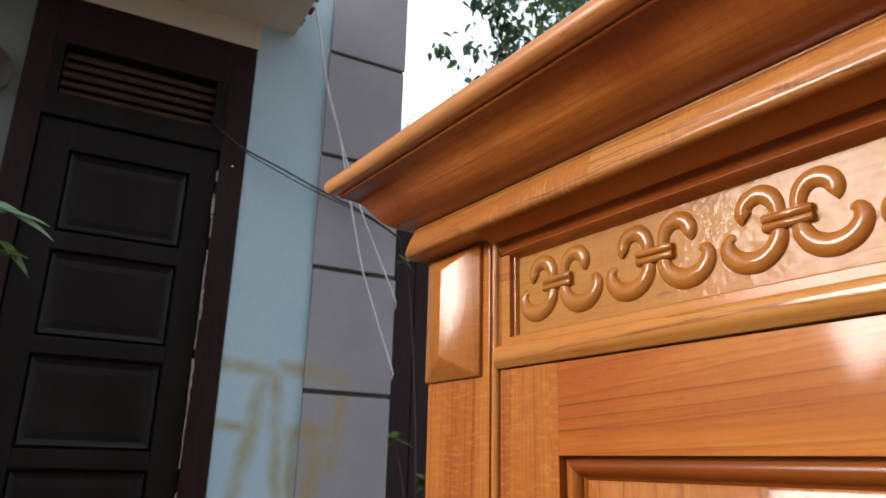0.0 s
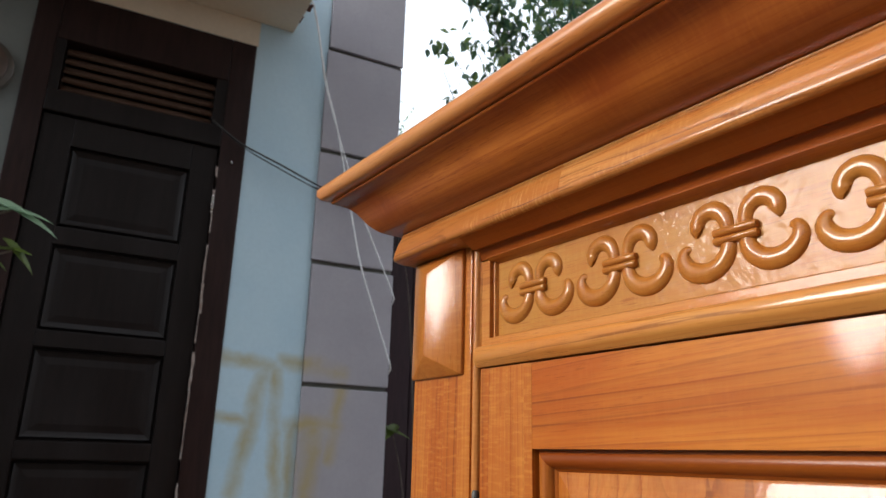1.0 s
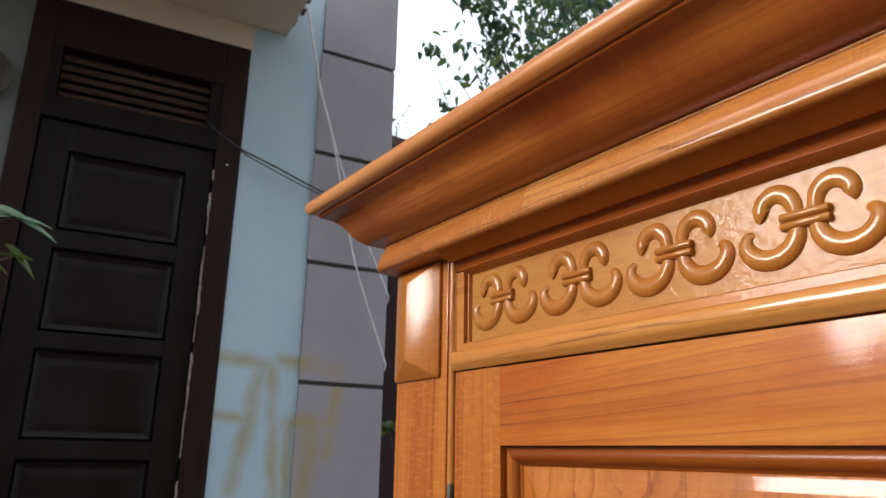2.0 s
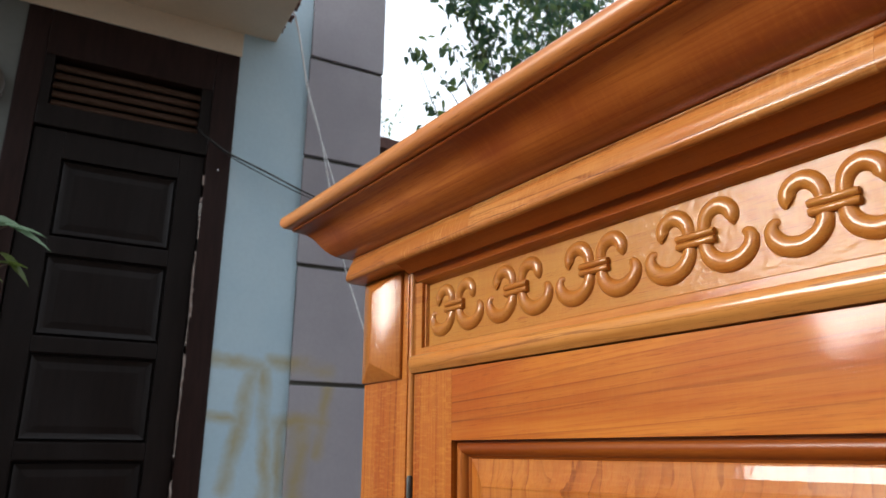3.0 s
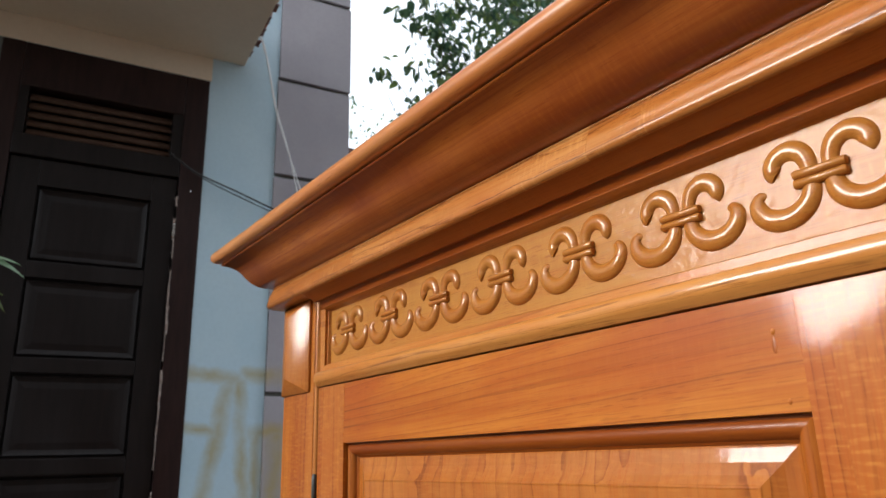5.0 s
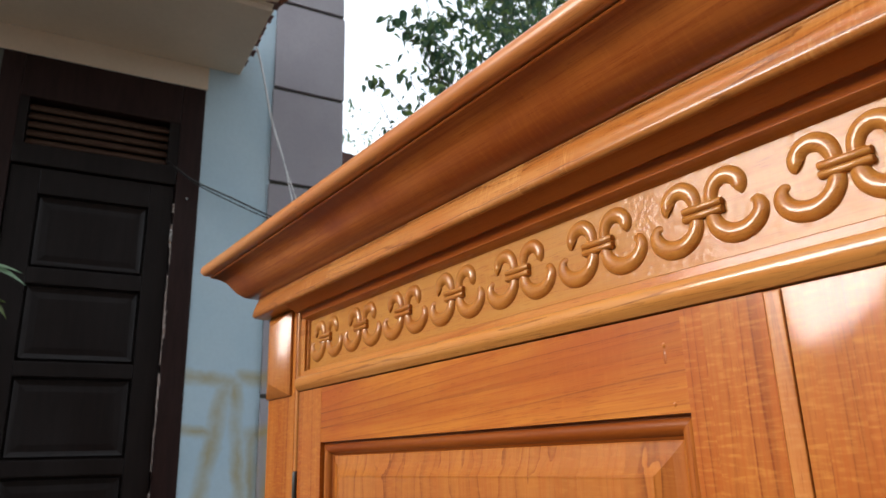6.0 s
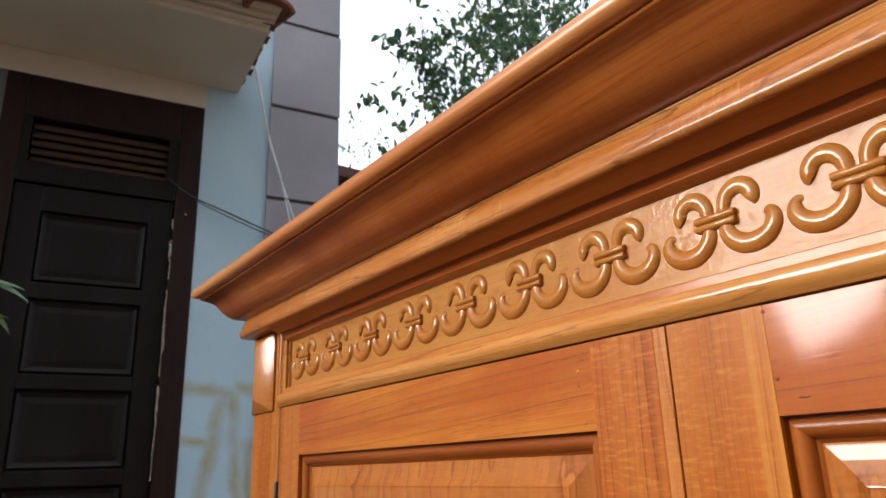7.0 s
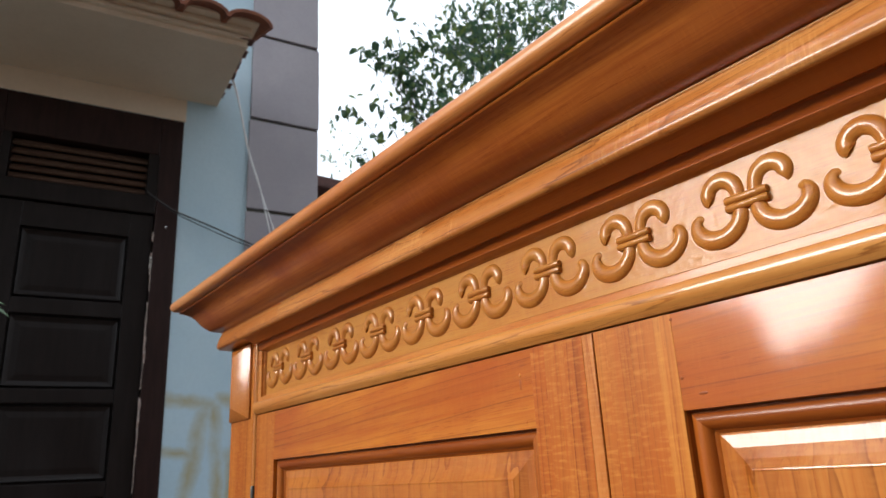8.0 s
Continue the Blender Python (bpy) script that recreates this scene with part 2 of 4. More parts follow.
def plaster(name, a, b, rough=0.75, stains=False, grain=0.25):
    p = Mat(name, rough=rough)
    v = p.coords()
    big = p.noise(v, 2.2, 5, 0.6)
    fine = p.noise(v, 60, 4, 0.6)
    col = p.mix(p.ramp(big, (0.35, 0.0), (0.68, 1.0)), a, b)
    col = p.mix(p.math("MULTIPLY", p.ramp(fine, (0.4, 0.0), (0.8, 1.0)), 0.25), col, tuple(c * 0.8 for c in a))
    if stains:
        sep_x, sep_z = p.node("SeparateXYZ", v, out=0), p.node("SeparateXYZ", v, out=2)
        wob = p.math("MULTIPLY", p.math("SUBTRACT", p.noise(v, 7, 4, 0.6), 0.5), 0.07)
        zz, xx = p.math("ADD", sep_z, wob), p.math("ADD", sep_x, wob)

        def stroke(x0, z0, x1, z1, half):
            """A run of rusty water between two places on the wall."""
            along = p.math("DIVIDE", p.math("ADD", p.math("MULTIPLY", p.math("SUBTRACT", xx, x0), x1 - x0), p.math("MULTIPLY", p.math("SUBTRACT", zz, z0), z1 - z0)), (x1 - x0) ** 2 + (z1 - z0) ** 2)
            along = p.math("MINIMUM", p.math("MAXIMUM", along, 0.0), 1.0)
            dx = p.math("SUBTRACT", xx, p.math("ADD", p.math("MULTIPLY", along, x1 - x0), x0))
            dz = p.math("SUBTRACT", zz, p.math("ADD", p.math("MULTIPLY", along, z1 - z0), z0))
            far = p.math("SQRT", p.math("ADD", p.math("MULTIPLY", dx, dx), p.math("MULTIPLY", dz, dz)))
            return p.ramp(p.math("DIVIDE", far, half), (0.10, 1.0), (0.55, 0.55), (1.0, 0.0))
        mask = stroke(-0.31, 2.205, -0.12, 2.185, 0.040)
        for line in STAINS:
            mask = p.math("MAXIMUM", mask, stroke(*line))
        mask = p.math("MULTIPLY", mask, p.ramp(p.noise(v, 6, 4, 0.6), (0.30, 0.35), (0.60, 1.0)))
        col = p.mix(p.math("MULTIPLY", mask, 0.72), col, (0.40, 0.31, 0.10))
    return p.done(col, p.bump(fine, grain, 0.002, p.bump(big, 0.15, 0.01)))


WALL_BLUE = plaster("plaster_pale_blue", (0.44, 0.61, 0.71), (0.52, 0.67, 0.75), stains=True)
WALL_LAV = plaster("plaster_lavender", (0.335, 0.320, 0.352), (0.395, 0.378, 0.408), stains=True)
WALL_CREAM = plaster("plaster_cream", (0.70, 0.585, 0.455), (0.76, 0.645, 0.51))
JOINT = plaster("joint_grey", (0.10, 0.10, 0.09), (0.14, 0.14, 0.12))
# The blue front again, with its deep shade put into the colour.
WALL_BLUE_SHADED = plaster("plaster_blue_shaded", (0.135, 0.152, 0.147), (0.175, 0.188, 0.178))
YARD = plaster("yard_concrete", (0.13, 0.115, 0.09), (0.165, 0.145, 0.115), rough=0.9)
FAR_WALL = plaster("unseen_wall_render", (0.20, 0.185, 0.16), (0.26, 0.24, 0.205))


# Dark so that the unseen south wall throws little light back.
DARK_WALL = plaster("dark_blocker_render", (0.10, 0.09, 0.08), (0.15, 0.135, 0.12))


def painted_wood(name, a, b, rough=0.42):
    d = Mat(name, rough=rough, spec=0.22)
    v = d.coords((1, 1, 0.12), shift=5.0)
    n = d.noise(v, 55, 4, 0.6)
    smear = d.noise(d.coords((1, 1, 0.4)), 6, 4, 0.6)
    col = d.mix(d.ramp(n, (0.35, 0.0), (0.7, 1.0)), a, b)
    col = d.mix(d.math("MULTIPLY", d.ramp(smear, (0.45, 0.0), (0.75, 1.0)), 0.3), col, tuple(min(1, c * 1.6 + 0.004) for c in b))
    return d.done(col, d.bump(n, 0.25, 0.001), rough=d.ramp(smear, (0.3, rough - 0.08), (0.75, rough + 0.15)))


DOOR_DARK = painted_wood("door_black_brown", (0.0082, 0.0058, 0.0056), (0.0130, 0.0092, 0.0086))
FRAME_DARK = painted_wood("frame_dark_red_brown", (0.017, 0.0078, 0.0072), (0.028, 0.0130, 0.0112))
SLAT_BROWN = painted_wood("slat_brown", (0.072, 0.041, 0.028), (0.10, 0.06, 0.041), 0.5)
MAROON = painted_wood("shed_dark_maroon", (0.022, 0.010, 0.013), (0.032, 0.015, 0.018), 0.7)


def simple(name, a, b, scale=30, rough=0.5, metal=0.0, strength=0.2):
    s = Mat(name, rough=rough, metal=metal)
    n = s.noise(s.coords(shift=3.0), scale, 4, 0.6)
    return s.done(s.mix(s.ramp(n, (0.35, 0.0), (0.7, 1.0)), a, b), s.bump(n, strength, 0.001))


PEELED = simple("peeled_paint_pale", (0.42, 0.37, 0.33), (0.20, 0.12, 0.10), 60)
STEEL = simple("hinge_dark_steel", (0.03, 0.026, 0.022), (0.05, 0.045, 0.04), 90, 0.45, 0.0)
STEEL_BRIGHT = simple("hinge_bright_steel", (0.55, 0.55, 0.55), (0.45, 0.44, 0.43), 90, 0.25, 1.0)
CABLE_WHITE = simple("cable_white_grey", (0.80, 0.82, 0.83), (0.70, 0.71, 0.73), 40)
CABLE_BLACK = simple("cable_black", (0.02, 0.02, 0.022), (0.035, 0.035, 0.035), 40)
BARK = simple("bark_grey_brown", (0.09, 0.07, 0.055), (0.15, 0.12, 0.10), 40, 0.9, 0.0, 0.6)
TERRACOTTA = simple("terracotta_weathered", (0.30, 0.105, 0.055), (0.20, 0.075, 0.05), 22, 0.8, 0.0, 0.4)
TERRA_DARK = simple("terracotta_dark", (0.10, 0.045, 0.04), (0.15, 0.07, 0.055), 22, 0.8, 0.0, 0.4)
LAMP_RIM = simple("lamp_rim_grey", (0.065, 0.055, 0.045), (0.09, 0.075, 0.06), 20)
LAMP_FACE = simple("lamp_face_brown", (0.06, 0.035, 0.025), (0.09, 0.055, 0.04), 20)


def leaf_material(name, a, b, c):
    m = Mat(name, rough=0.42)
    g = m.node("NewGeometry", out=8)
    col = m.ramp(g, (0.0, a), (0.55, b), (1.0, c))
    m.done(col)
    tr = m.t.nodes.new("ShaderNodeBsdfTranslucent")
    m.t.links.new(col, tr.inputs[0])
    mx = m.t.nodes.new("ShaderNodeMixShader")
    mx.inputs[0].default_value = 0.5
    m.t.links.new(m.p.outputs[0], mx.inputs[1])
    m.t.links.new(tr.outputs[0], mx.inputs[2])
    m.t.links.new(mx.outputs[0], m.t.nodes["Material Output"].inputs[0])
    return m.m


LEAVES = leaf_material("fig_leaves", (0.042, 0.098, 0.060), (0.075, 0.155, 0.075), (0.20, 0.28, 0.075))
LEAVES_OLIVE = leaf_material("shrub_leaves_olive", (0.07, 0.10, 0.02), (0.10, 0.14, 0.03), (0.12, 0.16, 0.03))
LEAVES_PALE = leaf_material("shrub_leaves", (0.20, 0.30, 0.19), (0.26, 0.38, 0.25), (0.14, 0.20, 0.05))


# ---- building helpers ----
def thing(name, place, label, category, group="", kind="", turn=0.0):
    ob = new(name)
    ob.matrix_world = pose(*place, 0, 0, turn)
    ob.empty_display_size = 0.1
    return tagged(ob, label, category, group, kind)


def mesh_of(name, bm, material, smooth=False):
    me = bpy.data.meshes.new(name)
    bmesh.ops.recalc_face_normals(bm, faces=bm.faces)
    bm.to_mesh(me)
    bm.free()
    me.materials.append(material)
    if smooth:
        me.polygons.foreach_set("use_smooth", [True] * len(me.polygons))
        me.set_sharp_from_angle(angle=radians(38))
    return me


def part(name, bm, material, parent, label="", smooth=False):
    """One mesh object under a thing or a part; the bmesh is in the coordinates of the top-level thing's frame."""
    ob = new(name, mesh_of(name, bm, material, smooth) if isinstance(bm, bmesh.types.BMesh) else bm)
    ob.parent = parent
    return tagged(ob, label)


def solid(name, bm, material, label, category="", kind="structure", smooth=False, group=""):
    return tagged(new(name, mesh_of(name, bm, material, smooth)), label, category, group, kind)


def box(bm, x0, x1, y0, y1, z0, z1, bevel=0.0, segments=2):
    vs = [bm.verts.new((x, y, z)) for x in (x0, x1) for y in (y0, y1) for z in (z0, z1)]
    fs = [bm.faces.new([vs[i] for i in f]) for f in ((0, 1, 3, 2), (4, 6, 7, 5), (0, 4, 5, 1), (2, 3, 7, 6), (0, 2, 6, 4), (1, 5, 7, 3))]
    if bevel:
        bmesh.ops.bevel(bm, geom=list({e for f in fs for e in f.edges}), offset=bevel, segments=segments, profile=0.6, affect="EDGES")
    return bm


def boxed(*args, **kw):
    return box(bmesh.new(), *args, **kw)


def loft(bm, rings, closed=False, caps=True):
    """Skin through rings of equal length; closed: each ring is a loop."""
    rows = [[bm.verts.new(p) for p in r] for r in rings]
    n = len(rows[0])
    for a, b in zip(rows, rows[1:]):
        for i in range(n if closed else n - 1):
            j = (i + 1) % n
            bm.faces.new((a[i], a[j], b[j], b[i]))
    if caps and closed:
        bm.faces.new(rows[0])
        bm.faces.new(list(reversed(rows[-1])))
    return bm


def tube(bm, pts, radii, n=8, squash=1.0, axis=None):
    """A round bar along points, with its own radius at each."""
    pts = [Vector(p) for p in pts]
    rings = []
    up = Vector(axis) if axis else None
    for i, p in enumerate(pts):
        d = (pts[min(i + 1, len(pts) - 1)] - pts[max(i - 1, 0)]).normalized()
        u = up or (Vector((0, 0, 1)) if abs(d.z) < 0.9 else Vector((1, 0, 0)))
        s = d.cross(u).normalized()
        v = s.cross(d).normalized()
        r = radii[i] if hasattr(radii, "__len__") else radii
        rings.append([p + s * r * math.cos(2 * math.pi * k / n) + v * r * squash * math.sin(2 * math.pi * k / n) for k in range(n)])
    return loft(bm, rings, closed=True)


def smooth_line(pts, steps=4):
    """Catmull-Rom through points."""
    pts = [Vector(p) for p in pts]
    out = []
    for i in range(len(pts) - 1):
        a, b, c, d = pts[max(i - 1, 0)], pts[i], pts[i + 1], pts[min(i + 2, len(pts) - 1)]
        for k in range(steps):
            t = k / steps
            out.append(0.5 * (2 * b + (c - a) * t + (2 * a - 5 * b + 4 * c - d) * t * t + (3 * b - a - 3 * c + d) * t * t * t))
    return out + [pts[-1]]


# ---- ground and unseen walls that shape the light ----
bm = bmesh.new()
bmesh.ops.create_grid(bm, x_segments=2, y_segments=2, size=900)
solid("ground", bm, YARD, "pale worn concrete yard running out to open ground", "yard")
rng = random.Random(17)
# Unseen wall, added; its top line shapes the sky mirrored in the lacquer.
SKY_EDGE = [(-8, 4.3), (2.3, 3.95), (2.75, 3.80), (3.1, 3.50), (3.35, 3.28), (3.75, 3.10), (4.0, 2.90), (4.15, 2.92), (4.36, 3.70), (5.2, 3.90), (9, 3.90)]
SKYLINE = []
for (ya, za), (yb, zb) in zip(SKY_EDGE, SKY_EDGE[1:]):          # ragged, to roughen the edge of the mirrored sky
    n = max(1, round((yb - ya) / 0.09))
    SKYLINE += [(ya + (yb - ya) * k / n, za + (zb - za) * k / n + (rng.uniform(-0.09, 0.09) if k else 0.0)) for k in range(n)]
SKYLINE.append(SKY_EDGE[-1])
solid("wall_west", loft(bmesh.new(), [[(x, y, 0) for y in (SKYLINE[0][0], SKYLINE[-1][0])][::-1] + [(x, y, z) for y, z in SKYLINE] for x in (-7.2, -7.0)], closed=True), FAR_WALL, "unseen added wall whose top shapes the sky mirrored in the lacquer", "wall")
# Added out of view: keeps sky light off the house front.
solid("wall_south", boxed(-5.0, 7.0, -3.8, -3.6, 0, 8.5), DARK_WALL, "unseen high dark wall added behind the yard to block sky light", "wall")

# ---- house ----
# Local frame: x along the front, -y out of the wall, z up.
HOUSE = ((1.5512, 2.6846, 0), -6.7)
TH = 0.22


def house_solid(name, bm, material, label, category="wall", smooth=False):
    ob = solid(name, bm, material, label, category, "structure", smooth)
    ob.matrix_world = pose(*HOUSE[0], 0, 0, HOUSE[1])
    return ob


D0, D1, DT, DB = -1.083, -0.302, 3.475, 1.06      # doorway
front = boxed(D1, 0.0, 0, TH, 0, 6.4)
box(front, D0, D1, 0, TH, DT, 6.4)
box(front, D0, D1, 0, TH, 0, DB)
house_solid("wall_north", front, WALL_BLUE, "pale blue painted plaster house front with ochre water stains")
house_solid("wall_north_far", boxed(-5.3, -1.75, 0, TH, 0, 6.4), WALL_BLUE, "pale blue painted plaster house front")
house_solid("wall_north_west", boxed(-1.75, D0, 0, TH, 0, 6.4), WALL_BLUE_SHADED, "pale blue house front beside the door, deep shade put into its colour")
house_solid("wall_east", boxed(0.16, 0.346, TH, 5.0, 0, 6.4), WALL_LAV, "lavender painted side wall of the house")
house_solid("wall_rear", boxed(-5.3, 0.16, 4.8, 5.0, 0, 6.4), WALL_BLUE, "plain pale blue rear wall of the house")
house_solid("wall_gable", boxed(-5.3, -5.1, TH, 4.8, 0, 6.4), WALL_BLUE, "plain pale blue end wall of the house")
house_solid("roof", boxed(-5.32, 0.55, -0.15, 5.2, 6.4, 6.55), WALL_CREAM, "flat concrete roof slab of the house", "roof")
house_solid("floor", boxed(-5.1, 0.16, TH, 4.8, 1.0, 1.1), YARD, "concrete floor inside the house", "floor")
house_solid("pavement", boxed(-5.3, 0.346, -0.9, 0, 0, 1.06), YARD, "raised concrete porch along the house front", "porch")

# lavender pier: recessed core with proud rendered blocks, joints half a metre apart
pier = house_solid("pier_wall", boxed(0.0, 0.346, 0.002, TH, 0, 6.4), JOINT, "lavender rendered corner pier with dark recessed joints")
random.seed(5)
for k in range(13):
    z0 = 0.216 + 0.478 * k
    b = part("block", boxed(0.0, 0.349, -0.014, 0.0015, z0 + 0.008, z0 + 0.4685, bevel=0.004), WALL_LAV, pier)
    b.matrix_basis = pose(0, random.uniform(-0.001, 0.001), 0, 0, random.uniform(-0.12, 0.12), 0)

# canopy over the door
canopy = thing("door_canopy", HOUSE[0], "cream concrete door canopy with terracotta tiled top", "canopy", turn=HOUSE[1])
C0, C1 = -2.3, -0.158
part("slab", boxed(C0, C1, -0.545, 0, 3.59, 3.636, bevel=0.005), WALL_CREAM, canopy)
part("moulding", boxed(C0 - 0.012, C1 + 0.004, -0.566, -0.005, 3.6125, 3.632, bevel=0.006), WALL_CREAM, canopy)
part("moulding", boxed(C0 - 0.03, C1 + 0.010, -0.588, -0.005, 3.6365, 3.660, bevel=0.007), WALL_CREAM, canopy)


def tile_mesh(name, r, length, thick, material):
    """Half-barrel roof tile, running along +y and a little narrower at its upper end."""
    bm = bmesh.new()
    rings = []
    for y, rr in ((0, r), (0.004, r + 0.002), (length, r * 0.86)):
        outer = [(rr * math.cos(math.pi * k / 10), y, rr * 0.52 * math.sin(math.pi * k / 10)) for k in range(11)]
        inner = [((rr - thick) * math.cos(math.pi * k / 10), y, (rr * 0.52 - thick) * math.sin(math.pi * k / 10)) for k in range(10, -1, -1)]
        rings.append(outer + inner)
    return mesh_of(name, loft(bm, rings, closed=True), material, True)


TILE = tile_mesh("roof_tile", 0.092, 0.27, 0.014, TERRACOTTA)
KNOB = tile_mesh("verge_tile", 0.026, 0.06, 0.007, TERRA_DARK)
slope = math.atan2(0.17, 0.75)
random.seed(11)
for row in range(4):
    out, z = -0.680 + row * 0.170, (3.632 if row else 3.604) + row * 0.170 * math.tan(slope)
    for col in range(13):
        u = C1 - (0.14 if row else 0.020) - col * 0.172
        cover = part("roof_tile", TILE, None, canopy)
        cover.matrix_basis = pose(u + random.uniform(-0.006, 0.006), out + random.uniform(-0.01, 0.01), z + 0.02, math.degrees(slope) + 3, 0, random.uniform(-2.5, 2.5))
        if row:
            pan = part("roof_tile", TILE, None, canopy)
            pan.matrix_basis = pose(u + 0.086, out + 0.02, z + 0.050, math.degrees(slope) + 3, 180, random.uniform(-2, 2))
# mortar under the first row, and small tile ends down the open side
part("mortar", boxed(C0 + 0.02, C1 + 0.03, -0.628, -0.40, 3.6605, 3.674, bevel=0.004), WALL_CREAM, canopy)
for row in range(6):
    v = part("verge_tile", KNOB, None, canopy, "dark terracotta edge tile")
    v.matrix_basis = pose(C1 + 0.024 + random.uniform(-0.006, 0.006), -0.545 + row * 0.098, 3.616 + row * 0.002, 0, random.uniform(-8, 8), 90)
part("lintel_band", boxed(C0, -0.296, -0.005, 0.0, DT + 0.001, 3.5895, bevel=0.003), WALL_CREAM, canopy, "cream band over the door frame")

# doorway with louvred transom
door = thing("house_door", HOUSE[0], "closed dark brown panelled wooden house door with louvred transom and worn edge", "door", turn=HOUSE[1])
part("jamb", boxed(D0, -1.003, -0.006, 0.12, DB, DT, bevel=0.005), FRAME_DARK, door)
part("jamb", boxed(-0.397, D1, -0.006, 0.12, DB, DT, bevel=0.005), FRAME_DARK, door, "dark red-brown jamb with flaking paint")
part("head", boxed(-1.003, -0.397, -0.004, 0.12, 3.290, DT, bevel=0.004), FRAME_DARK, door)
part("transom", boxed(-1.003, -0.397, -0.003, 0.11, 3.005, 3.090, bevel=0.005), DOOR_DARK, door)
part("transom_side", boxed(-1.003, -0.970, 0.0, 0.10, 3.090, 3.290), DOOR_DARK, door)
part("transom_side", boxed(-0.440, -0.397, 0.0, 0.10, 3.090, 3.290), DOOR_DARK, door)
slat_bm = boxed(-0.966, -0.440, -0.021, 0.021, -0.006, 0.006, bevel=0.003)
SLAT = mesh_of("slat", slat_bm, SLAT_BROWN)
for k in range(5):
    s = part("slat", SLAT, None, door)
    s.matrix_basis = pose(0, 0.035, 3.113 + k * 0.0375, 46, 0, 0)
part("backing", boxed(-0.966, -0.440, 0.085, 0.1, 3.090, 3.290), DOOR_DARK, door)
leaf = part("leaf", boxed(-0.999, -0.897, 0.012, 0.052, DB, 3.0, bevel=0.003), DOOR_DARK, door)
part("stile", boxed(-0.494, -0.401, 0.012, 0.052, DB, 3.0, bevel=0.003), DOOR_DARK, leaf)
ZP = [(2.598, 2.893), (2.243, 2.535), (1.893, 2.188), (1.543, 1.836), (1.193, 1.486)]
edges = [3.0] + [z for pair in ZP for z in (pair[1], pair[0])] + [DB]
for hi, lo in zip(edges[0::2], edges[1::2]):
    part("rail", boxed(-0.897, -0.494, 0.013, 0.051, lo, hi, bevel=0.003), DOOR_DARK, leaf)
for lo, hi in ZP:
    bm = bmesh.new()
    a0, a1 = -0.899, -0.492
    rings = []
    for inset, depth in ((0.0, 0.034), (0.006, 0.034), (0.012, 0.020), (0.020, 0.024), (0.030, 0.0275), (0.050, 0.0245), (0.053, 0.024)):
        x0, x1, z0, z1 = a0 + inset, a1 - inset, lo + inset, hi - inset
        rings.append([(x0, depth, z0), (x1, depth, z0), (x1, depth, z1), (x0, depth, z1)])
    rows = [[bm.verts.new(p) for p in r] for r in rings]
    for r0, r1 in zip(rows, rows[1:]):
        for i in range(4):
            bm.faces.new((r0[i], r0[(i + 1) % 4], r1[(i + 1) % 4], r1[i]))
    bm.faces.new(rows[-1])
    part("panel", bm, DOOR_DARK, leaf)
# flaked paint along the closing edge
bm = bmesh.new()
random.seed(21)
z = 2.92
while z > 1.35:
    h = random.uniform(0.03, 0.12)
    w = random.uniform(0.002, 0.007)
    if random.random() < 0.75:
        c = -0.399 + random.uniform(-0.002, 0.002)
        zs = [z - h * k / 5 for k in range(6)]
        left = [bm.verts.new((c - w * random.uniform(0.2, 1), -0.0075, q)) for q in zs]
        right = [bm.verts.new((c + w * random.uniform(0.2, 1), -0.0075, q)) for q in zs]
        for i in range(5):
            bm.faces.new((left[i], right[i], right[i + 1], left[i + 1]))
    z -= h
flakes = bmesh.ops.extrude_face_region(bm, geom=bm.faces[:])
bmesh.ops.translate(bm, vec=(0, 0.002, 0), verts=[g for g in flakes["geom"] if isinstance(g, bmesh.types.BMVert)])
part("flaked_paint", bm, PEELED, door, "pale flaked paint along the edge")
part("hinge", boxed(-0.406, -0.396, -0.012, 0.0, 2.745, 2.80, bevel=0.002), STEEL_BRIGHT, door, "small steel hinge knuckle")
bm = bmesh.new()
bmesh.ops.create_uvsphere(bm, u_segments=10, v_segments=6, radius=0.006, matrix=pose(-0.350, -0.008, 2.947))
part("nail", bm, STEEL_BRIGHT, door, "bright nail head")

# round wall lamp beside the doorway
lamp = thing("wall_lamp", HOUSE[0], "round brown wall lamp with a grey rim on the house wall", "lamp", turn=HOUSE[1])
for nm, mat, r0, y0, y1 in (("rim", LAMP_RIM, 0.105, -0.03, 0.0), ("face", LAMP_FACE, 0.088, -0.045, -0.028)):
    bm = bmesh.new()
    rings = [[(-1.213 + r * math.cos(a), y, 3.11 + r * math.sin(a)) for a in [2 * math.pi * k / 28 for k in range(28)]] for r, y in ((r0, y1), (r0, y0 + 0.006), (r0 - 0.006, y0), (r0 * 0.5, y0 - 0.006))]
    part(nm, loft(bm, rings, closed=True), mat, lamp, smooth=True)


def cable(name, pts, r, material, label):
    bm = bmesh.new()
    tube(bm, smooth_line([(u, -off, z) for u, off, z in pts], 6), r, 6)
    ob = solid(name, bm, material, label, "cable", "", True, "cables on the house front")
    ob.matrix_world = pose(*HOUSE[0], 0, 0, HOUSE[1])
    return ob


cable("black_cable", [(-0.445, 0.0, 3.115), (-0.40, 0.035, 3.065), (-0.323, 0.04, 3.018), (-0.164, 0.04, 2.966), (-0.023, 0.04, 2.917), (0.174, 0.04, 2.855), (0.329, 0.035, 2.786), (0.37, 0.0, 2.765), (0.39, -0.06, 2.74)], 0.0035, CABLE_BLACK, "thin black cable strung across the house front")
